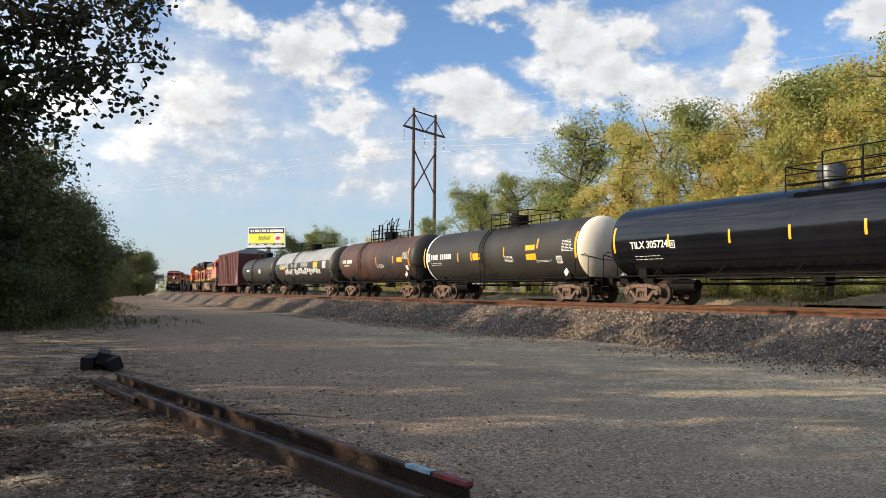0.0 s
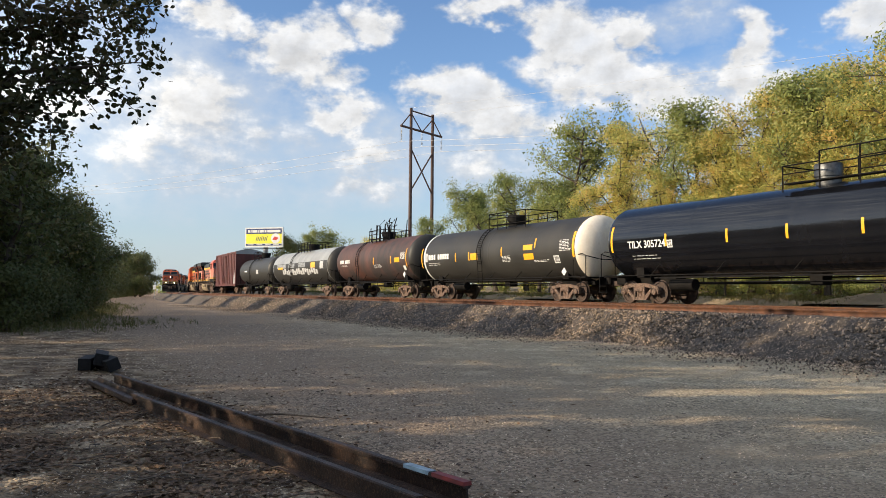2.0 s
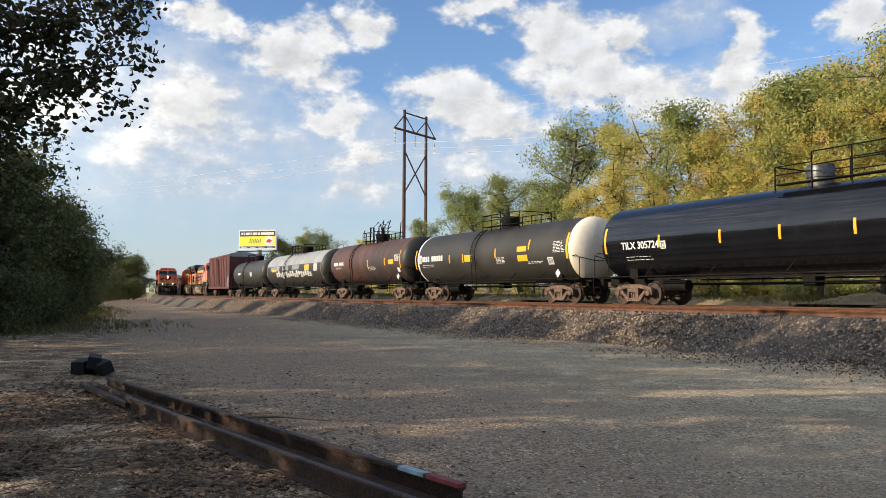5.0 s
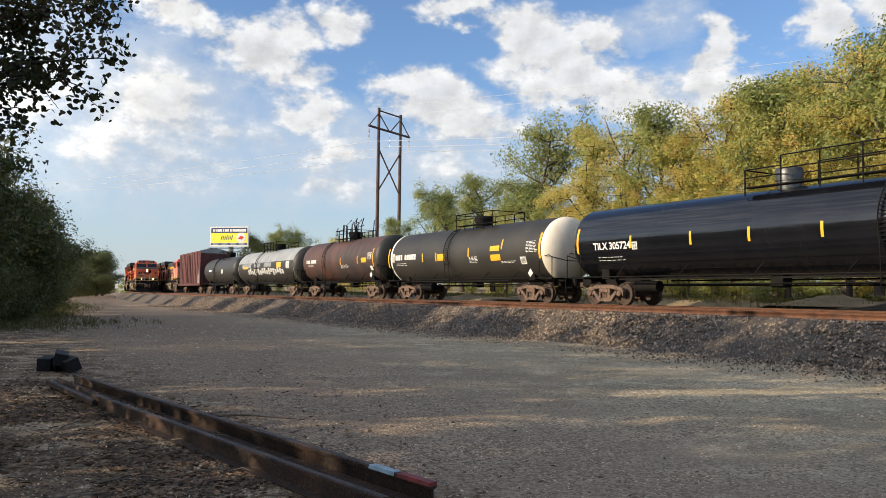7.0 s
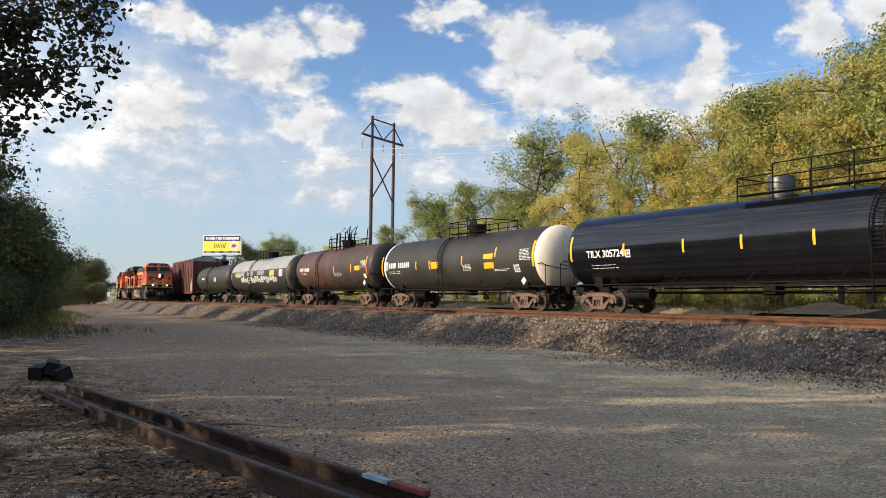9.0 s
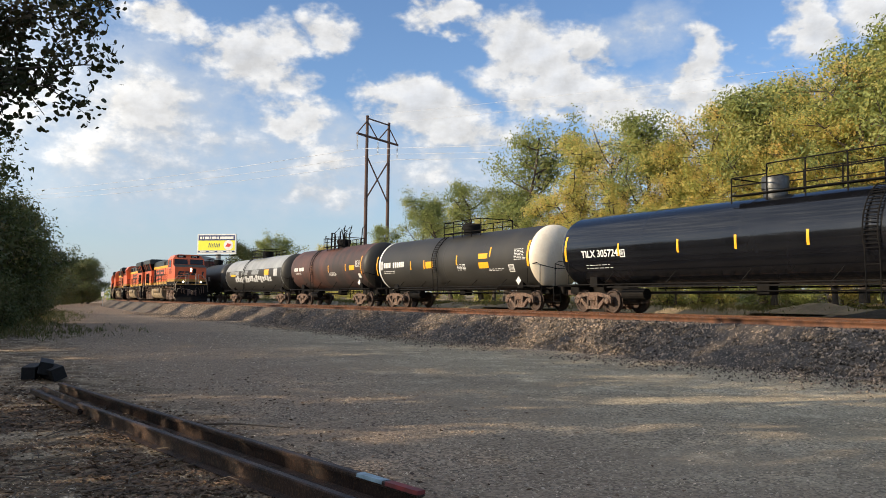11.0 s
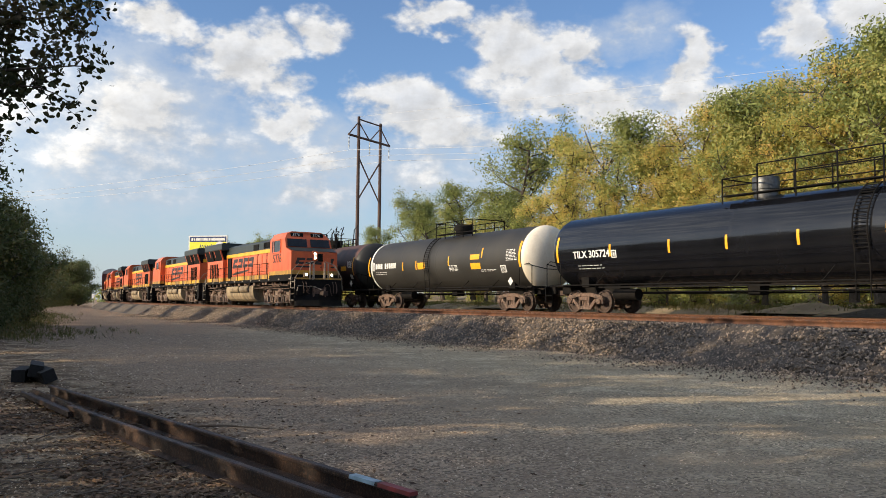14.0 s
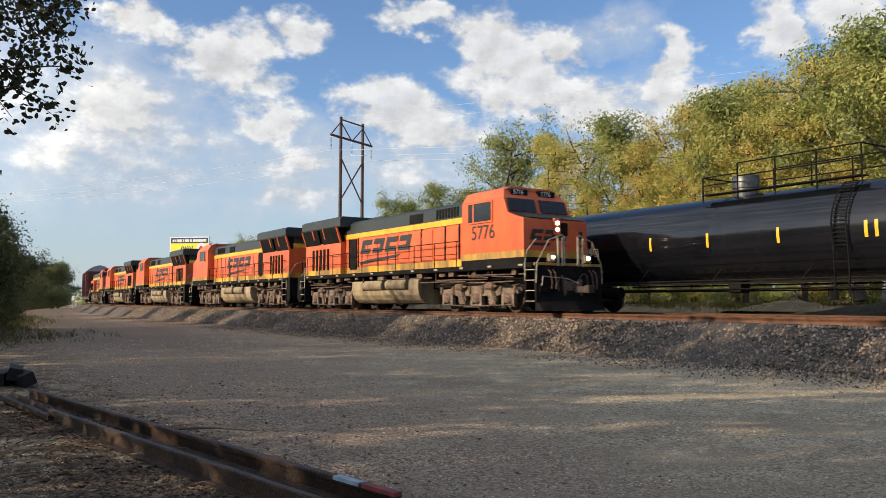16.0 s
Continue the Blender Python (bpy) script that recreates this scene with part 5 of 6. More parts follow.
def billboard():
    c = Vector((-32.0, 146.5, 0))
    t = thing("billboard", Matrix.Translation(c) @ pose(0, 0, 0, 0, 0, -16), "yellow and navy roadside billboard on a steel post", "billboard")
    w, z0, z1 = 3.75, 9.4, 12.98
    part("panel", box(B(), -w, w, -0.12, 0.2, z0, z1, 0.02), M_WHITE, t)
    part("poster_top", box(B(), -w + 0.2, w - 0.2, -0.14, -0.10, z1 - 1.15, z1 - 0.2), M_NAVY, t)
    part("poster_middle", box(B(), -w + 0.2, w - 0.2, -0.14, -0.10, z0 + 0.68, z1 - 1.15), M_LEMON, t)
    part("poster_foot", box(B(), -w + 0.2, w - 0.2, -0.14, -0.10, z0 + 0.3, z0 + 0.62), M_NAVY, t)
    x = -w + 0.55
    for n in (0.35, 0.2, 0.9, 0.2, 0.85, 0.35, 2.6):
        part("headline_bar", box(B(), x, x + n, -0.17, -0.13, z1 - 0.9, z1 - 0.45), M_WHITE, t)
        x += n + 0.17
    for i in range(7):
        x = -1.6 + i * 0.34
        part("script_stroke", prism(B(), [(x, z0 + 1.2), (x + 0.1, z0 + 1.2), (x + 0.32, z0 + 2.0 - 0.09 * (i % 3)), (x + 0.2, z0 + 2.0 - 0.09 * (i % 3))], -0.17, -0.13), M_NAVY, t)
    part("badge", lathe(B(), [(-0.16, 0.9), (-0.13, 0.9)], 24, "y", (2.35, 0, z0 + 1.6)), M_WHITE, t)
    part("badge_mark", prism(B(), [(1.75, z0 + 1.35), (2.2, z0 + 1.95), (2.95, z0 + 1.7), (2.5, z0 + 1.25)], -0.2, -0.14), M_RED, t)
    for i in range(4):
        part("foot_bar", box(B(), -w + 0.6 + i * 1.7, -w + 1.7 + i * 1.7, -0.17, -0.13, z0 + 0.4, z0 + 0.52), M_WHITE, t)
    part("post", lathe(B(), [(-0.4, 0.45), (z0 + 1, 0.45)], 20, "z", (0, 0.7, 0)), M_STEEL, t)
    bm = box(B(), -w, w, -0.9, -0.1, z0 - 0.35, z0 - 0.25)
    box(bm, -w + 0.2, w - 0.2, 0.2, 0.5, z0 + 0.5, z0 + 0.9)
    part("catwalk", bm, M_BLACK, t)


power_tower()
billboard()

# ---- trees ----


def leaves(g, centres, n, spread, size, flat=0.75, wide=0.42, broad=False, upright=False, small=False):
    """Arrays of n small leaf blades about each centre."""
    c = np.repeat(np.asarray(centres), n, 0)
    c = c + g.normal(0, 1, c.shape) * np.array([spread, spread, spread * flat])
    k = len(c)
    a = g.normal(0, 1, (k, 3))
    a[:, 2] = np.abs(a[:, 2]) + 1.2 if upright else a[:, 2] * 0.85 - 0.15
    a /= np.linalg.norm(a, axis=1)[:, None]
    if small:
        out = c - np.repeat(np.asarray(centres), n, 0)
        face = out / (np.linalg.norm(out, axis=1)[:, None] + 1e-6) * 0.9 + g.normal(0, 0.45, (k, 3)) + np.array([0, 0, 0.45])
        b = np.cross(a, face)
    else:
        b = np.cross(a, g.normal(0, 1, (k, 3)))
    b /= np.linalg.norm(b, axis=1)[:, None]
    if small:
        a = np.cross(b, face)
        a /= np.linalg.norm(a, axis=1)[:, None]
    s = size * g.uniform(0.6, 1.35, (k, 1))
    if broad:
        up = np.cross(a, b) * s * 0.18
        ring = [c - a * s, c - a * s * 0.45 + b * s * wide * 0.85 + up, c + a * s * 0.2 + b * s * wide + up, c + a * s * 0.72 + b * s * wide * 0.5, c + a * s,
                c + a * s * 0.72 - b * s * wide * 0.5, c + a * s * 0.2 - b * s * wide + up, c - a * s * 0.45 - b * s * wide * 0.85 + up]
        return np.stack(ring, 1).reshape(-1, 3), np.arange(8 * k).reshape(-1, 8)
    if small:
        V = np.stack([c - a * s, c + a * s * 0.8 + b * s * wide * 1.3, c + a * s * 0.8 - b * s * wide * 1.3], 1).reshape(-1, 3)
        return V, np.arange(3 * k).reshape(-1, 3)
    V = np.stack([c - a * s, c + b * s * wide, c + a * s, c - b * s * wide], 1).reshape(-1, 3)
    return V, np.arange(4 * k).reshape(-1, 4)


def grow(g, height, spread, bare=0.25, limbs=9, twigs=7):
    """Trunk and limbs as a bmesh, and the places where leaves gather."""
    bm = B()
    tips = []
    lean = Vector((g.normal(0, 0.05), g.normal(0, 0.05), 0))
    trunk = [Vector((0, 0, -0.3)) + lean * (i * height / 6) ** 1.2 + Vector((g.normal(0, 0.06) * i, g.normal(0, 0.06) * i, height * 0.86 * i / 6)) for i in range(7)]
    r0 = 0.018 * height + 0.04
    rod(bm, trunk, r0, 9, r0 * 0.2)
    for i in range(limbs):
        q = bare + (0.97 - bare) * (i + g.uniform(0, 0.8)) / limbs
        j = min(int(q * 6), 5)
        p = trunk[j].lerp(trunk[j + 1], q * 6 - j)
        a = g.uniform(0, 2 * math.pi)
        shape = math.sin(math.pi * min(1, 0.22 + 0.78 * (1 - (q - bare) / (1 - bare)) ** 0.8) * 0.62 + 0.15)
        d = Vector((math.cos(a), math.sin(a), g.uniform(0.45, 1.5))).normalized()
        ln = spread * shape * g.uniform(0.75, 1.2)
        e = p + d * ln
        mid = p.lerp(e, 0.5) + Vector((0, 0, -0.06 * ln))
        rod(bm, [p, mid, e], r0 * 0.42 * (1.1 - q * 0.6), 6, r0 * 0.08)
        for w in range(twigs):
            b0 = p.lerp(e, g.uniform(0.35, 1.0))
            v = Vector(g.normal(0, 1, 3)) * ln * 0.33
            v.z = abs(v.z) * 0.7 - 0.1
            t = b0 + v
            rod(bm, [b0, t], r0 * 0.1, 4, r0 * 0.04, caps=False)
            tips.append(b0.lerp(t, 0.8))
    for w in range(5):
        tips.append(trunk[-1] + Vector(g.normal(0, 0.35, 3)))
    return bm, np.array([tuple(t) for t in tips])


def tree_kind(seed, height, spread, leaf, n, size, bare=0.2, limbs=10, twigs=7, puff=0.42, label="", spot=None, name="tree"):
    """Grows a tree whose crown ends at the height given."""
    g = np.random.default_rng(seed)
    bm, tips = grow(g, height, spread, bare, limbs, twigs)
    V, Q = leaves(g, tips, n * 2, puff * 1.25, size, small=True)
    k = height / float(np.percentile(V[:, 2], 99.7))
    bmesh.ops.scale(bm, vec=(k, k, k), verts=bm.verts)
    t = thing(name, Matrix.Translation(spot), label, name, "trees beside the line")
    part("trunk", bm, M_BARK, t)
    part("crown", raw_mesh("crown", V * k, Q, leaf), None, t)
    return t


def turned(x, y, z, k, rz):
    return Matrix.LocRotScale((x, y, z), Euler((0, 0, radians(rz))), (k, k, k))


def plant(kinds, rows, g):
    """Copies of a few grown trees, each turned and sized to its height."""
    for i, (x, y, z, h, which) in enumerate(rows):
        ob, h0 = kinds[which]
        k = h / h0
        c = copy_thing(ob, Matrix())
        c.matrix_basis = turned(x, y, z, k, g.uniform(0, 360))


def woods():
    g = random.Random(11)
    gold = "yellowing tree with a loose airy crown behind the train"
    green = "green leafy tree behind the train"
    dark = "tree at the yard's edge with shade-dark leaves"
    bush = "tangled green and yellow bush on the bank"
    kinds = {
        "a": (tree_kind(1, 12, 3.0, M_LEAF_GOLD, 56, 0.086, 0.12, 16, 11, 0.27, gold, (20.4, 43, 1.9)), 12),
        "b": (tree_kind(2, 12, 2.5, M_LEAF_GOLD, 46, 0.080, 0.25, 14, 11, 0.26, gold, (23.8, 36.5, 1.9)), 12),
        "g": (tree_kind(7, 12, 3.1, M_LEAF_GOLD, 56, 0.086, 0.16, 15, 11, 0.28, gold, (25.5, 42, 1.9)), 12),
        "c": (tree_kind(3, 12, 3.0, M_LEAF_GREEN, 54, 0.090, 0.15, 15, 9, 0.32, green, (7.7, 56.0, 1.9)), 12),
        "h": (tree_kind(8, 12, 2.7, M_LEAF_GREEN, 52, 0.090, 0.22, 14, 9, 0.30, green, (29, 34, 1.8)), 12),
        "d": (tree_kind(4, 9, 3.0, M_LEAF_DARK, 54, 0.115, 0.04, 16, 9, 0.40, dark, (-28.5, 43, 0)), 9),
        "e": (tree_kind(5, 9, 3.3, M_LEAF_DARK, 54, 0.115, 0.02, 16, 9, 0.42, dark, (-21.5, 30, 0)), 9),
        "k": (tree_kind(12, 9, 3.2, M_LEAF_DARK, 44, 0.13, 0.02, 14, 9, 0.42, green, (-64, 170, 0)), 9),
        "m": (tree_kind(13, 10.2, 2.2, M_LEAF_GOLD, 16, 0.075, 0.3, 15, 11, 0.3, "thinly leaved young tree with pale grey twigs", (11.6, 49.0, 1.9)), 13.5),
        # j stands only out of view, to cast shade
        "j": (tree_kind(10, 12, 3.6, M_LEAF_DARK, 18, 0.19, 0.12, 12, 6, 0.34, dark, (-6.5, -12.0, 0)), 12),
        "f": (tree_kind(6, 3, 1.7, M_LEAF_GOLD, 25, 0.09, 0.05, 9, 6, 0.28, bush, (13.5, 38.5, 1.7), "bush"), 3),
        "i": (tree_kind(9, 3, 1.7, M_LEAF_GREEN, 25, 0.09, 0.05, 9, 6, 0.28, bush, (11.0, 43.0, 1.7), "bush"), 3),
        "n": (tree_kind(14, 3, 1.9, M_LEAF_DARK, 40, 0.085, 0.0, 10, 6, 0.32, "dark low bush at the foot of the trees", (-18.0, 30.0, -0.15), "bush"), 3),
    }
    plant(kinds, [
        # the skyline
        (1.5, 70.0, 1.9, 8.2, "h"), (4.5, 65.8, 1.9, 8.8, "c"), (6.4, 60, 1.9, 8.6, "h"), (9.3, 53.6, 1.9, 8.2, "c"), (11.4, 49.0, 1.9, 10.3, "b"), (12.4, 47.4, 1.9, 9.4, "m"), (13.8, 45.6, 1.9, 10.2, "h"),
        (15.1, 43.9, 1.9, 9.0, "g"), (15.9, 41.4, 1.9, 9.6, "a"), (17.1, 40.0, 1.9, 9.7, "g"), (17.9, 38.6, 1.9, 10.0, "h"), (18.6, 37.2, 1.9, 10.9, "b"), (19.0, 34.3, 1.9, 8.8, "a"), (19.2, 32.2, 1.9, 9.7, "g"), (19.6, 31.0, 1.9, 11.0, "h"),
        (20.6, 29.4, 1.8, 10.6, "h"), (23, 26.5, 1.7, 10.5, "g"), (-0.2, 85, 1.8, 7.6, "h"), (-3.0, 102, 1.7, 7.6, "c"), (-18.3, 150, 1.0, 12.8, "c"), (-23.5, 151, 1.0, 11.2, "h"), (-29.4, 160, 1.0, 12.0, "d"), (-12, 140, 1.0, 10, "g"), (-7, 120, 1.0, 8.0, "c"),
        # the rows behind and the low growth before them
        (22, 38.5, 2.0, 9.8, "g"), (3.5, 72, 2.0, 7.0, "c"), (7.0, 57.5, 1.8, 6.2, "a"), (9.8, 51.5, 1.8, 6.8, "g"), (12.6, 46.0, 1.7, 7.0, "a"), (14.6, 42.6, 1.7, 6.6, "g"), (16.2, 39.6, 1.7, 6.8, "a"), (17.4, 36.4, 1.7, 7.0, "g"), (18.4, 33.0, 1.6, 6.4, "a"),
    ], g)
    rows = []
    for i in range(60):
        s = 44 - i * 2.3
        p = along(s, -BACK - g.uniform(10.5, 17.0))
        rows.append((p.x, p.y, 1.35, g.uniform(1.9, 4.0), g.choice("ffi")))
    for i in range(34):
        p = along(34 - i * 1.7 + g.uniform(-0.5, 0.5), -BACK - g.uniform(8.6, 10.0))
        rows.append((p.x, p.y, 1.15, g.uniform(1.3, 2.1), g.choice("fii")))
    plant(kinds, rows, g)
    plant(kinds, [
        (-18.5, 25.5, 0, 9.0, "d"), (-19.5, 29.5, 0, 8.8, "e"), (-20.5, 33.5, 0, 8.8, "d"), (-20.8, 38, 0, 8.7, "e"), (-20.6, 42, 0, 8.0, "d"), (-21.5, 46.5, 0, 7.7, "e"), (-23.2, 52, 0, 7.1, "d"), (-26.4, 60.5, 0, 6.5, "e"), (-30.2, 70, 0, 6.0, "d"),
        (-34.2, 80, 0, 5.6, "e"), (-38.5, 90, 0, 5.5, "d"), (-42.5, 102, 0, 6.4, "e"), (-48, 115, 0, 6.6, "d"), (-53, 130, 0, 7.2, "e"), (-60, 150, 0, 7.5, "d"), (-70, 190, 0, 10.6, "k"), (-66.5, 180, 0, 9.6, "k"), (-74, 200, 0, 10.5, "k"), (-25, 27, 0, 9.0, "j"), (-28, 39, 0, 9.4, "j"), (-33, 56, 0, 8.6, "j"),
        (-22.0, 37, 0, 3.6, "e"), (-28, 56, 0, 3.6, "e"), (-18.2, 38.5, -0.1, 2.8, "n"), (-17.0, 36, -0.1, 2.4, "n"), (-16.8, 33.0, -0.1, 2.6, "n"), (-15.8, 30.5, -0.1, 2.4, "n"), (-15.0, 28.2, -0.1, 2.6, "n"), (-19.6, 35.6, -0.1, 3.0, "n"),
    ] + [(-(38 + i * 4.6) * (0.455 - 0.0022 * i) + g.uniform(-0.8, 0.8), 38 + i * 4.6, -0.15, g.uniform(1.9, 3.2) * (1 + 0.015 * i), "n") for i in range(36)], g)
    # unseen wood added beside the yard, from which the long shadows come
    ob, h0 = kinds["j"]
    # lower unseen tree, added to keep low sun off the left ground
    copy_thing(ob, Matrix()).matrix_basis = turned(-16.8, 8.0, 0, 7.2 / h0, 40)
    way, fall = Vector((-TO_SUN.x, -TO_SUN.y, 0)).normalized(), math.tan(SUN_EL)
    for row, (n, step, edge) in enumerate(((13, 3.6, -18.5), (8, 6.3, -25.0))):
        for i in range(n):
            # gaps that let streaks of sun through
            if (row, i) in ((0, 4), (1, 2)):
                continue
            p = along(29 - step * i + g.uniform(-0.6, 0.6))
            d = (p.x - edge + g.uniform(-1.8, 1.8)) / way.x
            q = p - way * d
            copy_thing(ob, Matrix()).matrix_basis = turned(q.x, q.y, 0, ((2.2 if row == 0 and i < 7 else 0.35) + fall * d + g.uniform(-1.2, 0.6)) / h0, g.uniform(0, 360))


def far_woods():
    """A low line of distant trees along the horizon."""
    g = np.random.default_rng(31)
    C = []
    for i in range(420):
        a, d = radians(g.uniform(-34, 40)), g.uniform(330, 460)
        h = 4.0 + 2.5 * noise.noise((a * 9, 0.2, 0.7)) + g.uniform(0, 1.5)
        for k in range(5):
            C.append((d * math.sin(a) + g.normal(0, 2.0), d * math.cos(a), h * (k + 0.5) / 5))
    V, Q = leaves(g, np.array(C), 6, 1.3, 0.9)
    tagged(new("far_woods", raw_mesh("far_woods", V, Q, M_LEAF_GREEN)), "low line of distant green woods", "woods", kind="stuff")


far_woods()
woods()


def overhang():
    """Limbs of a tree that stands just out of the yard reach into view overhead."""
    g = np.random.default_rng(21)
    root = Vector((-8.6, 8.2, 0))
    t = thing("tree", Matrix.Translation(root), "tree with dark leafy limbs overhanging the yard", "tree", "trees beside the line")
    bm = rod(B(), [(0, 0, -0.2), (0.1, 0.1, 2.5), (0.0, 0.2, 5.5), (0.1, 0.3, 8)], 0.24, 12, 0.1)
    tips = []
    ends = ((-2.75, 8.0, 3.72), (-2.85, 8.2, 4.30), (-3.05, 8.0, 3.50), (-3.65, 8.1, 3.22), (-3.0, 8.6, 4.75), (-4.3, 8.6, 2.95), (-3.5, 7.6, 4.5), (-3.6, 8.4, 3.9), (-4.3, 8.2, 3.5), (-4.4, 7.8, 4.3), (-5.0, 9.2, 3.1), (-4.0, 9.0, 5.2), (-4.1, 8.0, 2.95), (-4.5, 8.2, 2.55), (-4.2, 8.4, 3.25), (-4.7, 8.0, 2.9))
    for k, e in enumerate(ends):
        e = Vector(e) - root - Vector((0.32, 0, -0.05))
        p = Vector((0.05, 0.2, 2.6 + 0.22 * k))
        mid = p.lerp(e, 0.5) + Vector((0, 0, 0.35))
        rod(bm, [p, mid, p.lerp(e, 0.8) + Vector((0, 0, 0.16)), e], 0.045, 7, 0.006)
        for i in range(36):
            q = 1.0 - 0.5 * g.uniform(0, 1) ** 1.3
            b0 = p.lerp(e, q) + Vector((0, 0, 0.35 * math.sin(q * math.pi)))
            t1 = b0 + Vector(g.normal(0, 0.23, 3)) + Vector((0.04, 0, -0.07))
            rod(bm, [b0, b0.lerp(t1, 0.5) + Vector((0, 0, 0.03)), t1], 0.007, 4, 0.003, caps=False)
            for f in (0.4, 0.7, 1.0):
                tips.append(tuple(b0.lerp(t1, f)))
    part("trunk", bm, M_BARK, t)
    # these leaves carry the limbs' shade in their colour
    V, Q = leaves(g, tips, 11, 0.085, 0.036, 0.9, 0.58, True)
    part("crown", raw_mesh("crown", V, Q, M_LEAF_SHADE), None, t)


overhang()

# ---- yard things ----


def loose_rail(name, a, b, label, tilt=0.0):
    """A rail lying on the ground from a to b."""
    a, b = Vector(a), Vector(b)
    d = b - a
    t = thing(name, Matrix.Translation(a) @ pose(0, 0, 0, 0, 0, math.degrees(math.atan2(d.y, d.x))) @ pose(0, 0, 0, tilt, 0, 0), label, "rail", "loose rails on the ground")
    part("foot", prism(B(), [(-0.07, 0), (0.07, 0), (0.07, 0.012), (0.012, 0.032), (-0.012, 0.032), (-0.07, 0.012)], 0, d.length, "x"), M_OLDRAIL, t)
    part("web", prism(B(), [(-0.009, 0.03), (0.009, 0.03), (0.009, 0.13), (-0.009, 0.13)], 0.002, d.length - 0.002, "x"), M_OLDRAIL, t)
    part("head", prism(B(), [(-0.036, 0.138), (-0.01, 0.126), (0.01, 0.126), (0.036, 0.138), (0.036, 0.165), (0.028, 0.175), (-0.028, 0.175), (-0.036, 0.165)], 0, d.length, "x"), M_OLDRAIL, t)
    return t, d.length


r1, n1 = loose_rail("rail", (-5.15, 12.95, 0.0), (0.2, 5.76, 0.0), "long rusty rail lying on the ground with a painted end")
part("painted_band", prism(B(), [(-0.039, 0.150), (0.039, 0.150), (0.034, 0.178), (-0.034, 0.178)], n1 - 0.75, n1 - 0.42, "x"), M_BLUEPAINT, r1, "pale blue painted band")
part("painted_end", prism(B(), [(-0.039, 0.150), (0.039, 0.150), (0.034, 0.178), (-0.034, 0.178)], n1 - 0.38, n1 + 0.003, "x"), M_REDPAINT, r1, "red painted end")
loose_rail("rail", (-3.95, 10.55, 0.0), (-0.12, 5.36, 0.0), "rusty rail lying on the ground beside another", 0)
loose_rail("rail", (-5.3, 12.7, 0.08), (-3.75, 10.45, 0.08), "short rusty rail lying on its side", 90)


def tie_block(x, y, z, rz, ln, tilt, label):
    t = thing("tie_block", pose(x, y, z, tilt, 0, rz), label, "timber block", "old tie blocks")
    part("block", box(B(), -ln / 2, ln / 2, -0.115, 0.115, 0, 0.22, 0.012), M_BLOCK, t)


for x, y, z, rz, ln, tilt in ((-6.72, 15.6, 0.0, 106, 1.0, 0), (-6.46, 15.5, 0.1, 112, 1.1, 12), (-6.2, 15.3, 0.03, 126, 1.0, -22)):
    tie_block(x, y, z, rz, ln, tilt, "black tarred timber block in a heap on the ground")


def heap(s, b, ln, wd, ht, material, label):
    """A low mound along the line."""
    g = np.random.default_rng(int(ln * 10))
    bm = bmesh.new()
    bmesh.ops.create_grid(bm, x_segments=40, y_segments=24, size=1)
    for v in bm.verts:
        r = min(1, math.hypot(v.co.x, v.co.y))
        z = ht * (1 - r * r) ** 1.5 * (1 + 0.35 * noise.noise((v.co.x * 3, v.co.y * 3, ln))) + g.normal(0, 0.02) * (r < 0.95)
        v.co = Vector((v.co.x * ln / 2, v.co.y * wd / 2, z - 0.12))
    a = along(s, b, float(np.interp(-b, [-q[0] for q in BEHIND], [q[1] for q in BEHIND])))
    ob = new("mound", linked("mound", bm, material, True))
    ob.matrix_basis = Matrix.Translation(a) @ pose(0, 0, 0, 0, 0, math.degrees(float(np.interp(s, SPAN, HEAD))))
    tagged(ob, label, "gravel heap", "heaps behind the far track")


heap(11.0, -BACK - 5.4, 21, 4.2, 0.75, M_HEAP, "long low heap of shade-darkened gravel behind the track")
heap(0.5, -BACK - 6.2, 5, 3.5, 0.4, M_EARTH, "low heap of pale sandy earth behind the track")
heap(-18, -BACK - 6.0, 7, 3.5, 0.45, M_EARTH, "low heap of pale sandy earth behind the track")

mp = thing("marker_post", pose(-49.3, 140, 0.0), "small white trackside marker on a thin post", "marker post")
part("post", rod(B(), [(0, 0, -0.2), (0, 0, 2.3)], 0.04, 8), M_STEEL, mp)
part("plate", box(B(), -0.22, 0.22, -0.05, -0.03, 1.7, 2.4, 0.01), M_WHITE, mp)

# ---- loose stuff ----


def stones(name, pts, sizes, material, label, g, squash=1.0):
    """Many small broken stones."""
    n = len(pts)
    base = np.array([(1, 0, -0.35), (-0.6, 0.9, -0.35), (-0.6, -0.9, -0.35), (0, 0, 0.85)])
    T = np.array([(0, 1, 3), (1, 2, 3), (2, 0, 3), (1, 0, 2)])
    V = base[None] * g.uniform(0.6, 1.4, (n, 4, 1)) * sizes[:, None, None] + g.normal(0, 0.18, (n, 4, 3)) * sizes[:, None, None]
    a = g.uniform(0, 2 * math.pi, n)
    c, s = np.cos(a), np.sin(a)
    x, y = V[:, :, 0] * c[:, None] - V[:, :, 1] * s[:, None], V[:, :, 0] * s[:, None] + V[:, :, 1] * c[:, None]
    tl = g.uniform(-0.6, 0.6, (n, 1))
    V = np.stack([x, y * np.cos(tl) - V[:, :, 2] * np.sin(tl), y * np.sin(tl) * squash + V[:, :, 2] * np.cos(tl) * squash], -1) + pts[:, None]
    F = (np.arange(n)[:, None, None] * 4 + T[None]).reshape(-1, 3)
    tagged(new(name, raw_mesh(name, V.reshape(-1, 3), F, material)), label, "stones", kind="stuff")


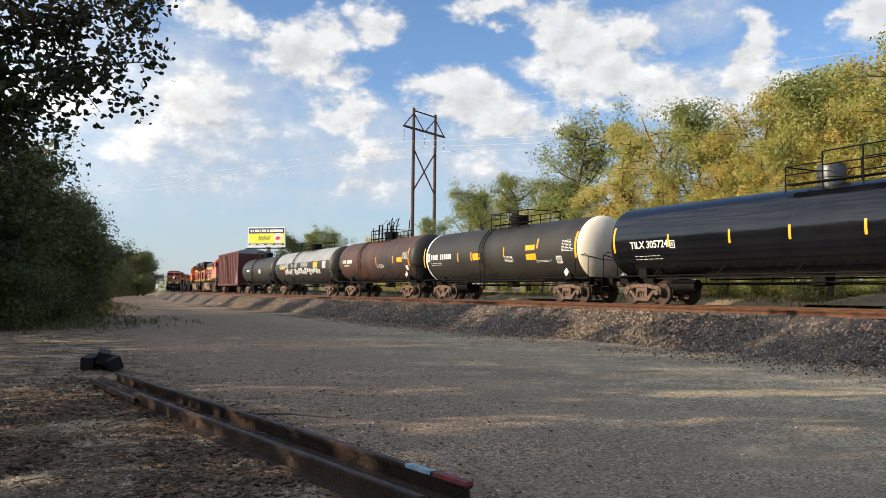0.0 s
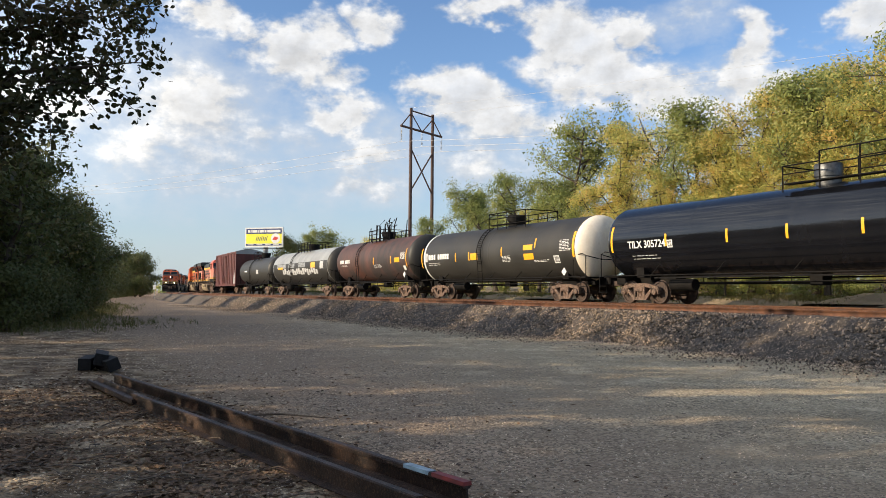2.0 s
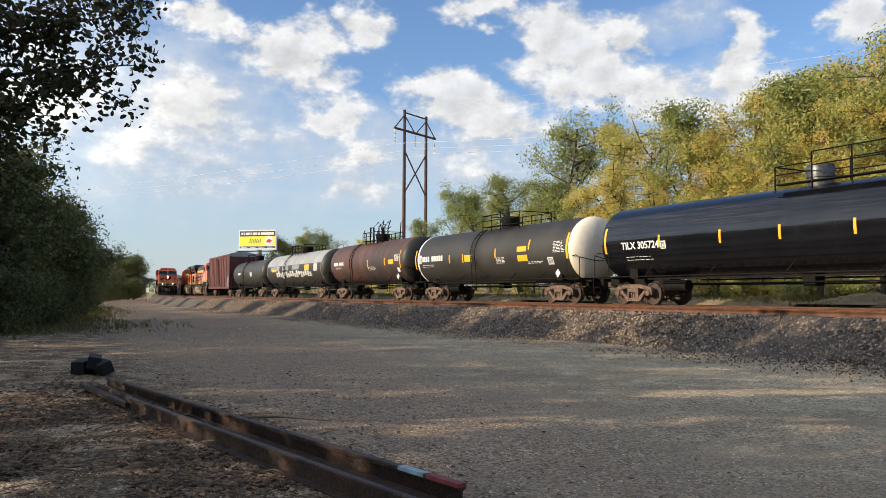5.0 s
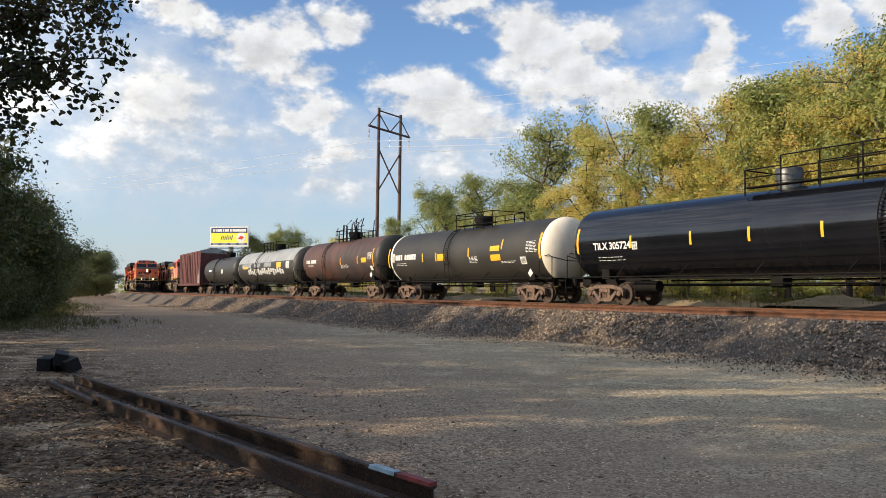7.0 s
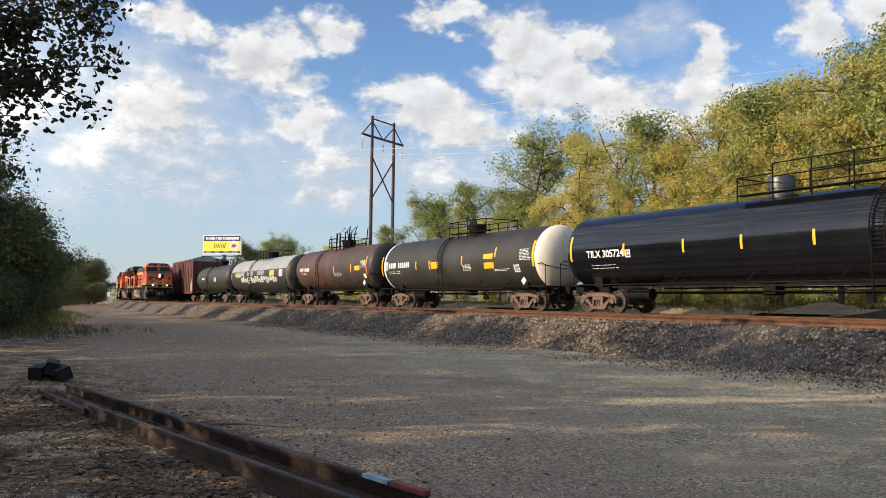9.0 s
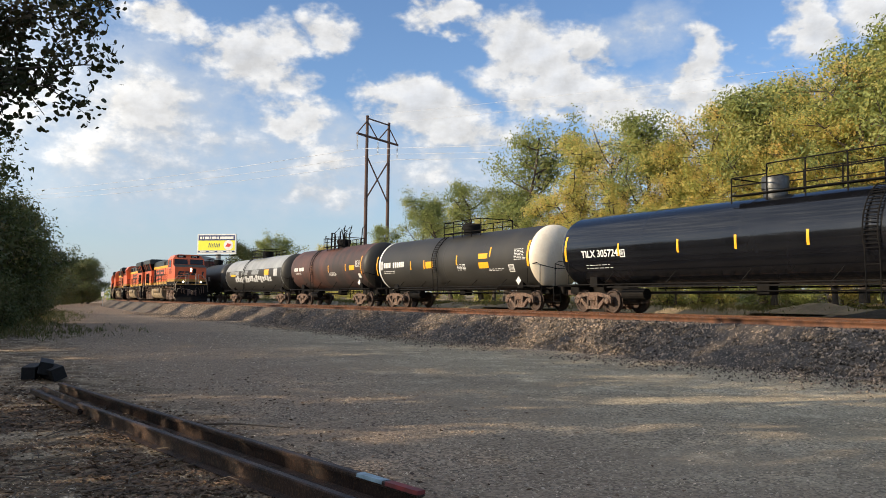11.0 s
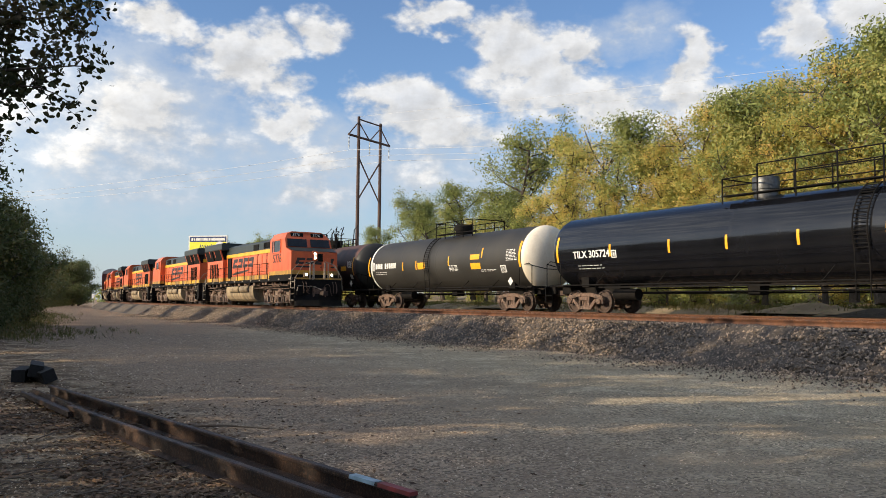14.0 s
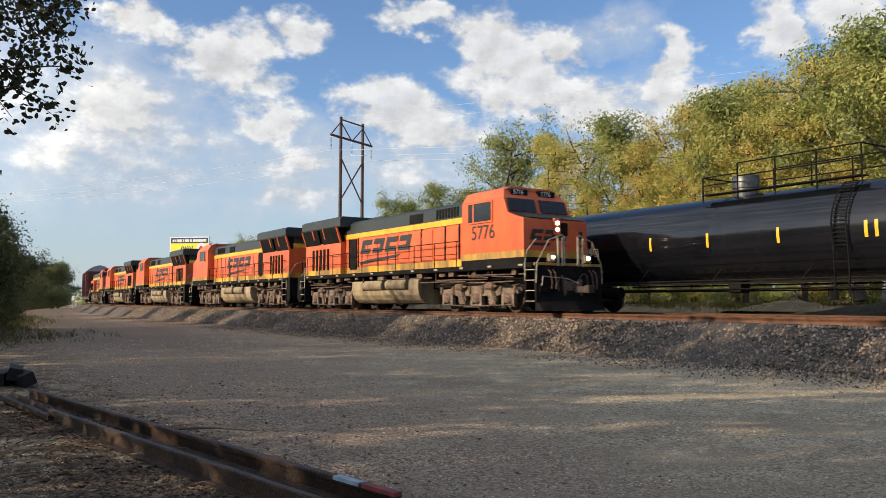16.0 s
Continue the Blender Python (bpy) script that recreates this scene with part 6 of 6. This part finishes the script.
def scatter():
    g = np.random.default_rng(5)
    # ballast stones on the slope and the bed
    n = 82000
    s = 26 - 90 * g.uniform(0, 1, n) ** 1.5
    b = np.where(g.uniform(0, 1, n) < 0.85, g.uniform(-0.6, 3.5, n), 3.4 + np.abs(g.normal(0, 1.1, n)))
    h = np.where(b > 1.75, BED - (b - 1.75) * 0.66, BED) + 0.008
    a = np.interp(s, SPAN, HEAD)
    P = np.stack([np.interp(s, SPAN, PX) + b * np.sin(a), np.interp(s, SPAN, PY) - b * np.cos(a), np.maximum(RAIL_Z + h, 0.015)], -1)
    stones("ballast_stones", P, g.uniform(0.022, 0.06, n) * np.where(b > 3.4, 0.6, 1.0), M_STONE, "scattered brown-grey crushed stones on the bank", g)
    # gravel over the yard
    n = 52000
    r = 4.5 + 34 * g.uniform(0, 1, n) ** 1.7
    q = g.uniform(-0.62, 0.62, n)
    x, y = r * np.sin(q), r * np.cos(q)
    P = np.stack([x, y, np.array([ground_height(u, v) for u, v in zip(x, y)]) + 0.002], -1)
    stones("gravel", P, (0.005 + 0.011 * g.uniform(0, 1, n) ** 2) * (0.7 + r / 15), M_PEBBLE, "fine grey gravel strewn over the yard", g, 0.55)
    # leaf litter
    n = 46000
    x, y = g.normal(-3.6, 2.2, n), 5.2 + np.abs(g.normal(0, 5.0, n))
    patchy = np.array([noise.noise((u * 0.9, v * 0.9, 0.3)) for u, v in zip(x, y)]) + g.normal(0, 0.12, n) > -0.12
    keep = patchy & (x + 0.72 * (y - 6.3) < 0.2 + g.normal(0, 0.25, n)) | (g.uniform(0, 1, n) < 0.06)
    x, y = x[keep], y[keep]
    C = np.stack([x, y, np.array([ground_height(u, v) for u, v in zip(x, y)]) + 0.012], -1)
    V, Q = leaves(g, C, 1, 0.004, 0.034, 0.75, 0.6)
    V[:, 2] = np.repeat(C[:, 2], 4) + (V[:, 2] - np.repeat(C[:, 2], 4)) * 0.35
    tagged(new("leaf_litter", raw_mesh("leaf_litter", V, Q, M_LITTER)), "dry brown fallen leaves on the ground", "leaf litter", kind="stuff")
    # twigs
    bm = B()
    for i in range(190):
        x, y = g.normal(-3.2, 1.6), 5.4 + abs(g.normal(0, 4.0))
        if x + 0.72 * (y - 6.3) > -0.1:
            continue
        a, ln = g.uniform(-1.5, 1.5), g.uniform(0.08, 0.5) * (3.0 if i % 25 == 0 else 1.0)
        p = Vector((x, y, ground_height(x, y) + 0.02))
        e = p + Vector((math.cos(a), math.sin(a), 0)) * ln
        rod(bm, [p, p.lerp(e, 0.5) + Vector((g.normal(0, 0.03), g.normal(0, 0.03), 0.03)), e], g.uniform(0.004, 0.011) * (2.0 if i % 25 == 0 else 1.0), 4, 0.003, caps=False)
    tagged(new("twigs", linked("twigs", bm, M_TWIG)), "dead twigs and sticks among the leaves", "twigs", kind="stuff")
    # weeds by the yard's edge and behind the far track
    C = []
    for i in range(700):
        q = 0.32 + 0.68 * g.uniform(0, 1) ** 1.4
        C.append((-10.5 - 22 * q + g.normal(0, 1.0), 18 + 62 * q + g.normal(0, 1.5), 0.08))
    for i in range(260):
        C.append((-15.0 + g.normal(0, 1.6), 32.5 + g.normal(0, 3.2), 0.06))
    for i in range(5200):
        s, b = g.uniform(-90, 40), -BACK - 4.2 - 6.5 * g.uniform(0, 1) ** 0.7
        p = along(s, b, 0)
        C.append((p.x, p.y, RAIL_Z + float(np.interp(-b, [-q[0] for q in BEHIND], [q[1] for q in BEHIND])) + 0.08))
    V, Q = leaves(g, np.array(C), 11, 0.16, 0.11, 0.5, 0.13, False, True)
    tagged(new("weeds", raw_mesh("weeds", V, Q, M_GRASS)), "dry grass and weeds", "weeds", kind="stuff")


scatter()

# ---- what moves ----


def travelled(t):
    """Where the train's front stands along the line, and 0 at the clip's end."""
    return 12.0645 * (t - 16) + 0.08698 * (t - 16) ** 2


def motions():
    times = [0.5 * i for i in range(33)]
    for ob, back, half, way in UNITS:
        walk(ob, [(t, on_track(travelled(t) + back, half) @ pose(0, 0, 0, 0, 0, 0 if way > 0 else 180)) for t in times])
    fine = [i / 15 for i in range(241)]
    ways = {ob.name: way for ob, back, half, way in UNITS}
    for w, dx in BARS:
        k = ways[w.parent.parent.name]
        walk(w, [(t, Matrix.Translation((dx, 0, 0.537)) @ Matrix.Rotation(k * (travelled(t) - travelled(0)) / 0.535, 4, "Y")) for t in fine])


motions()
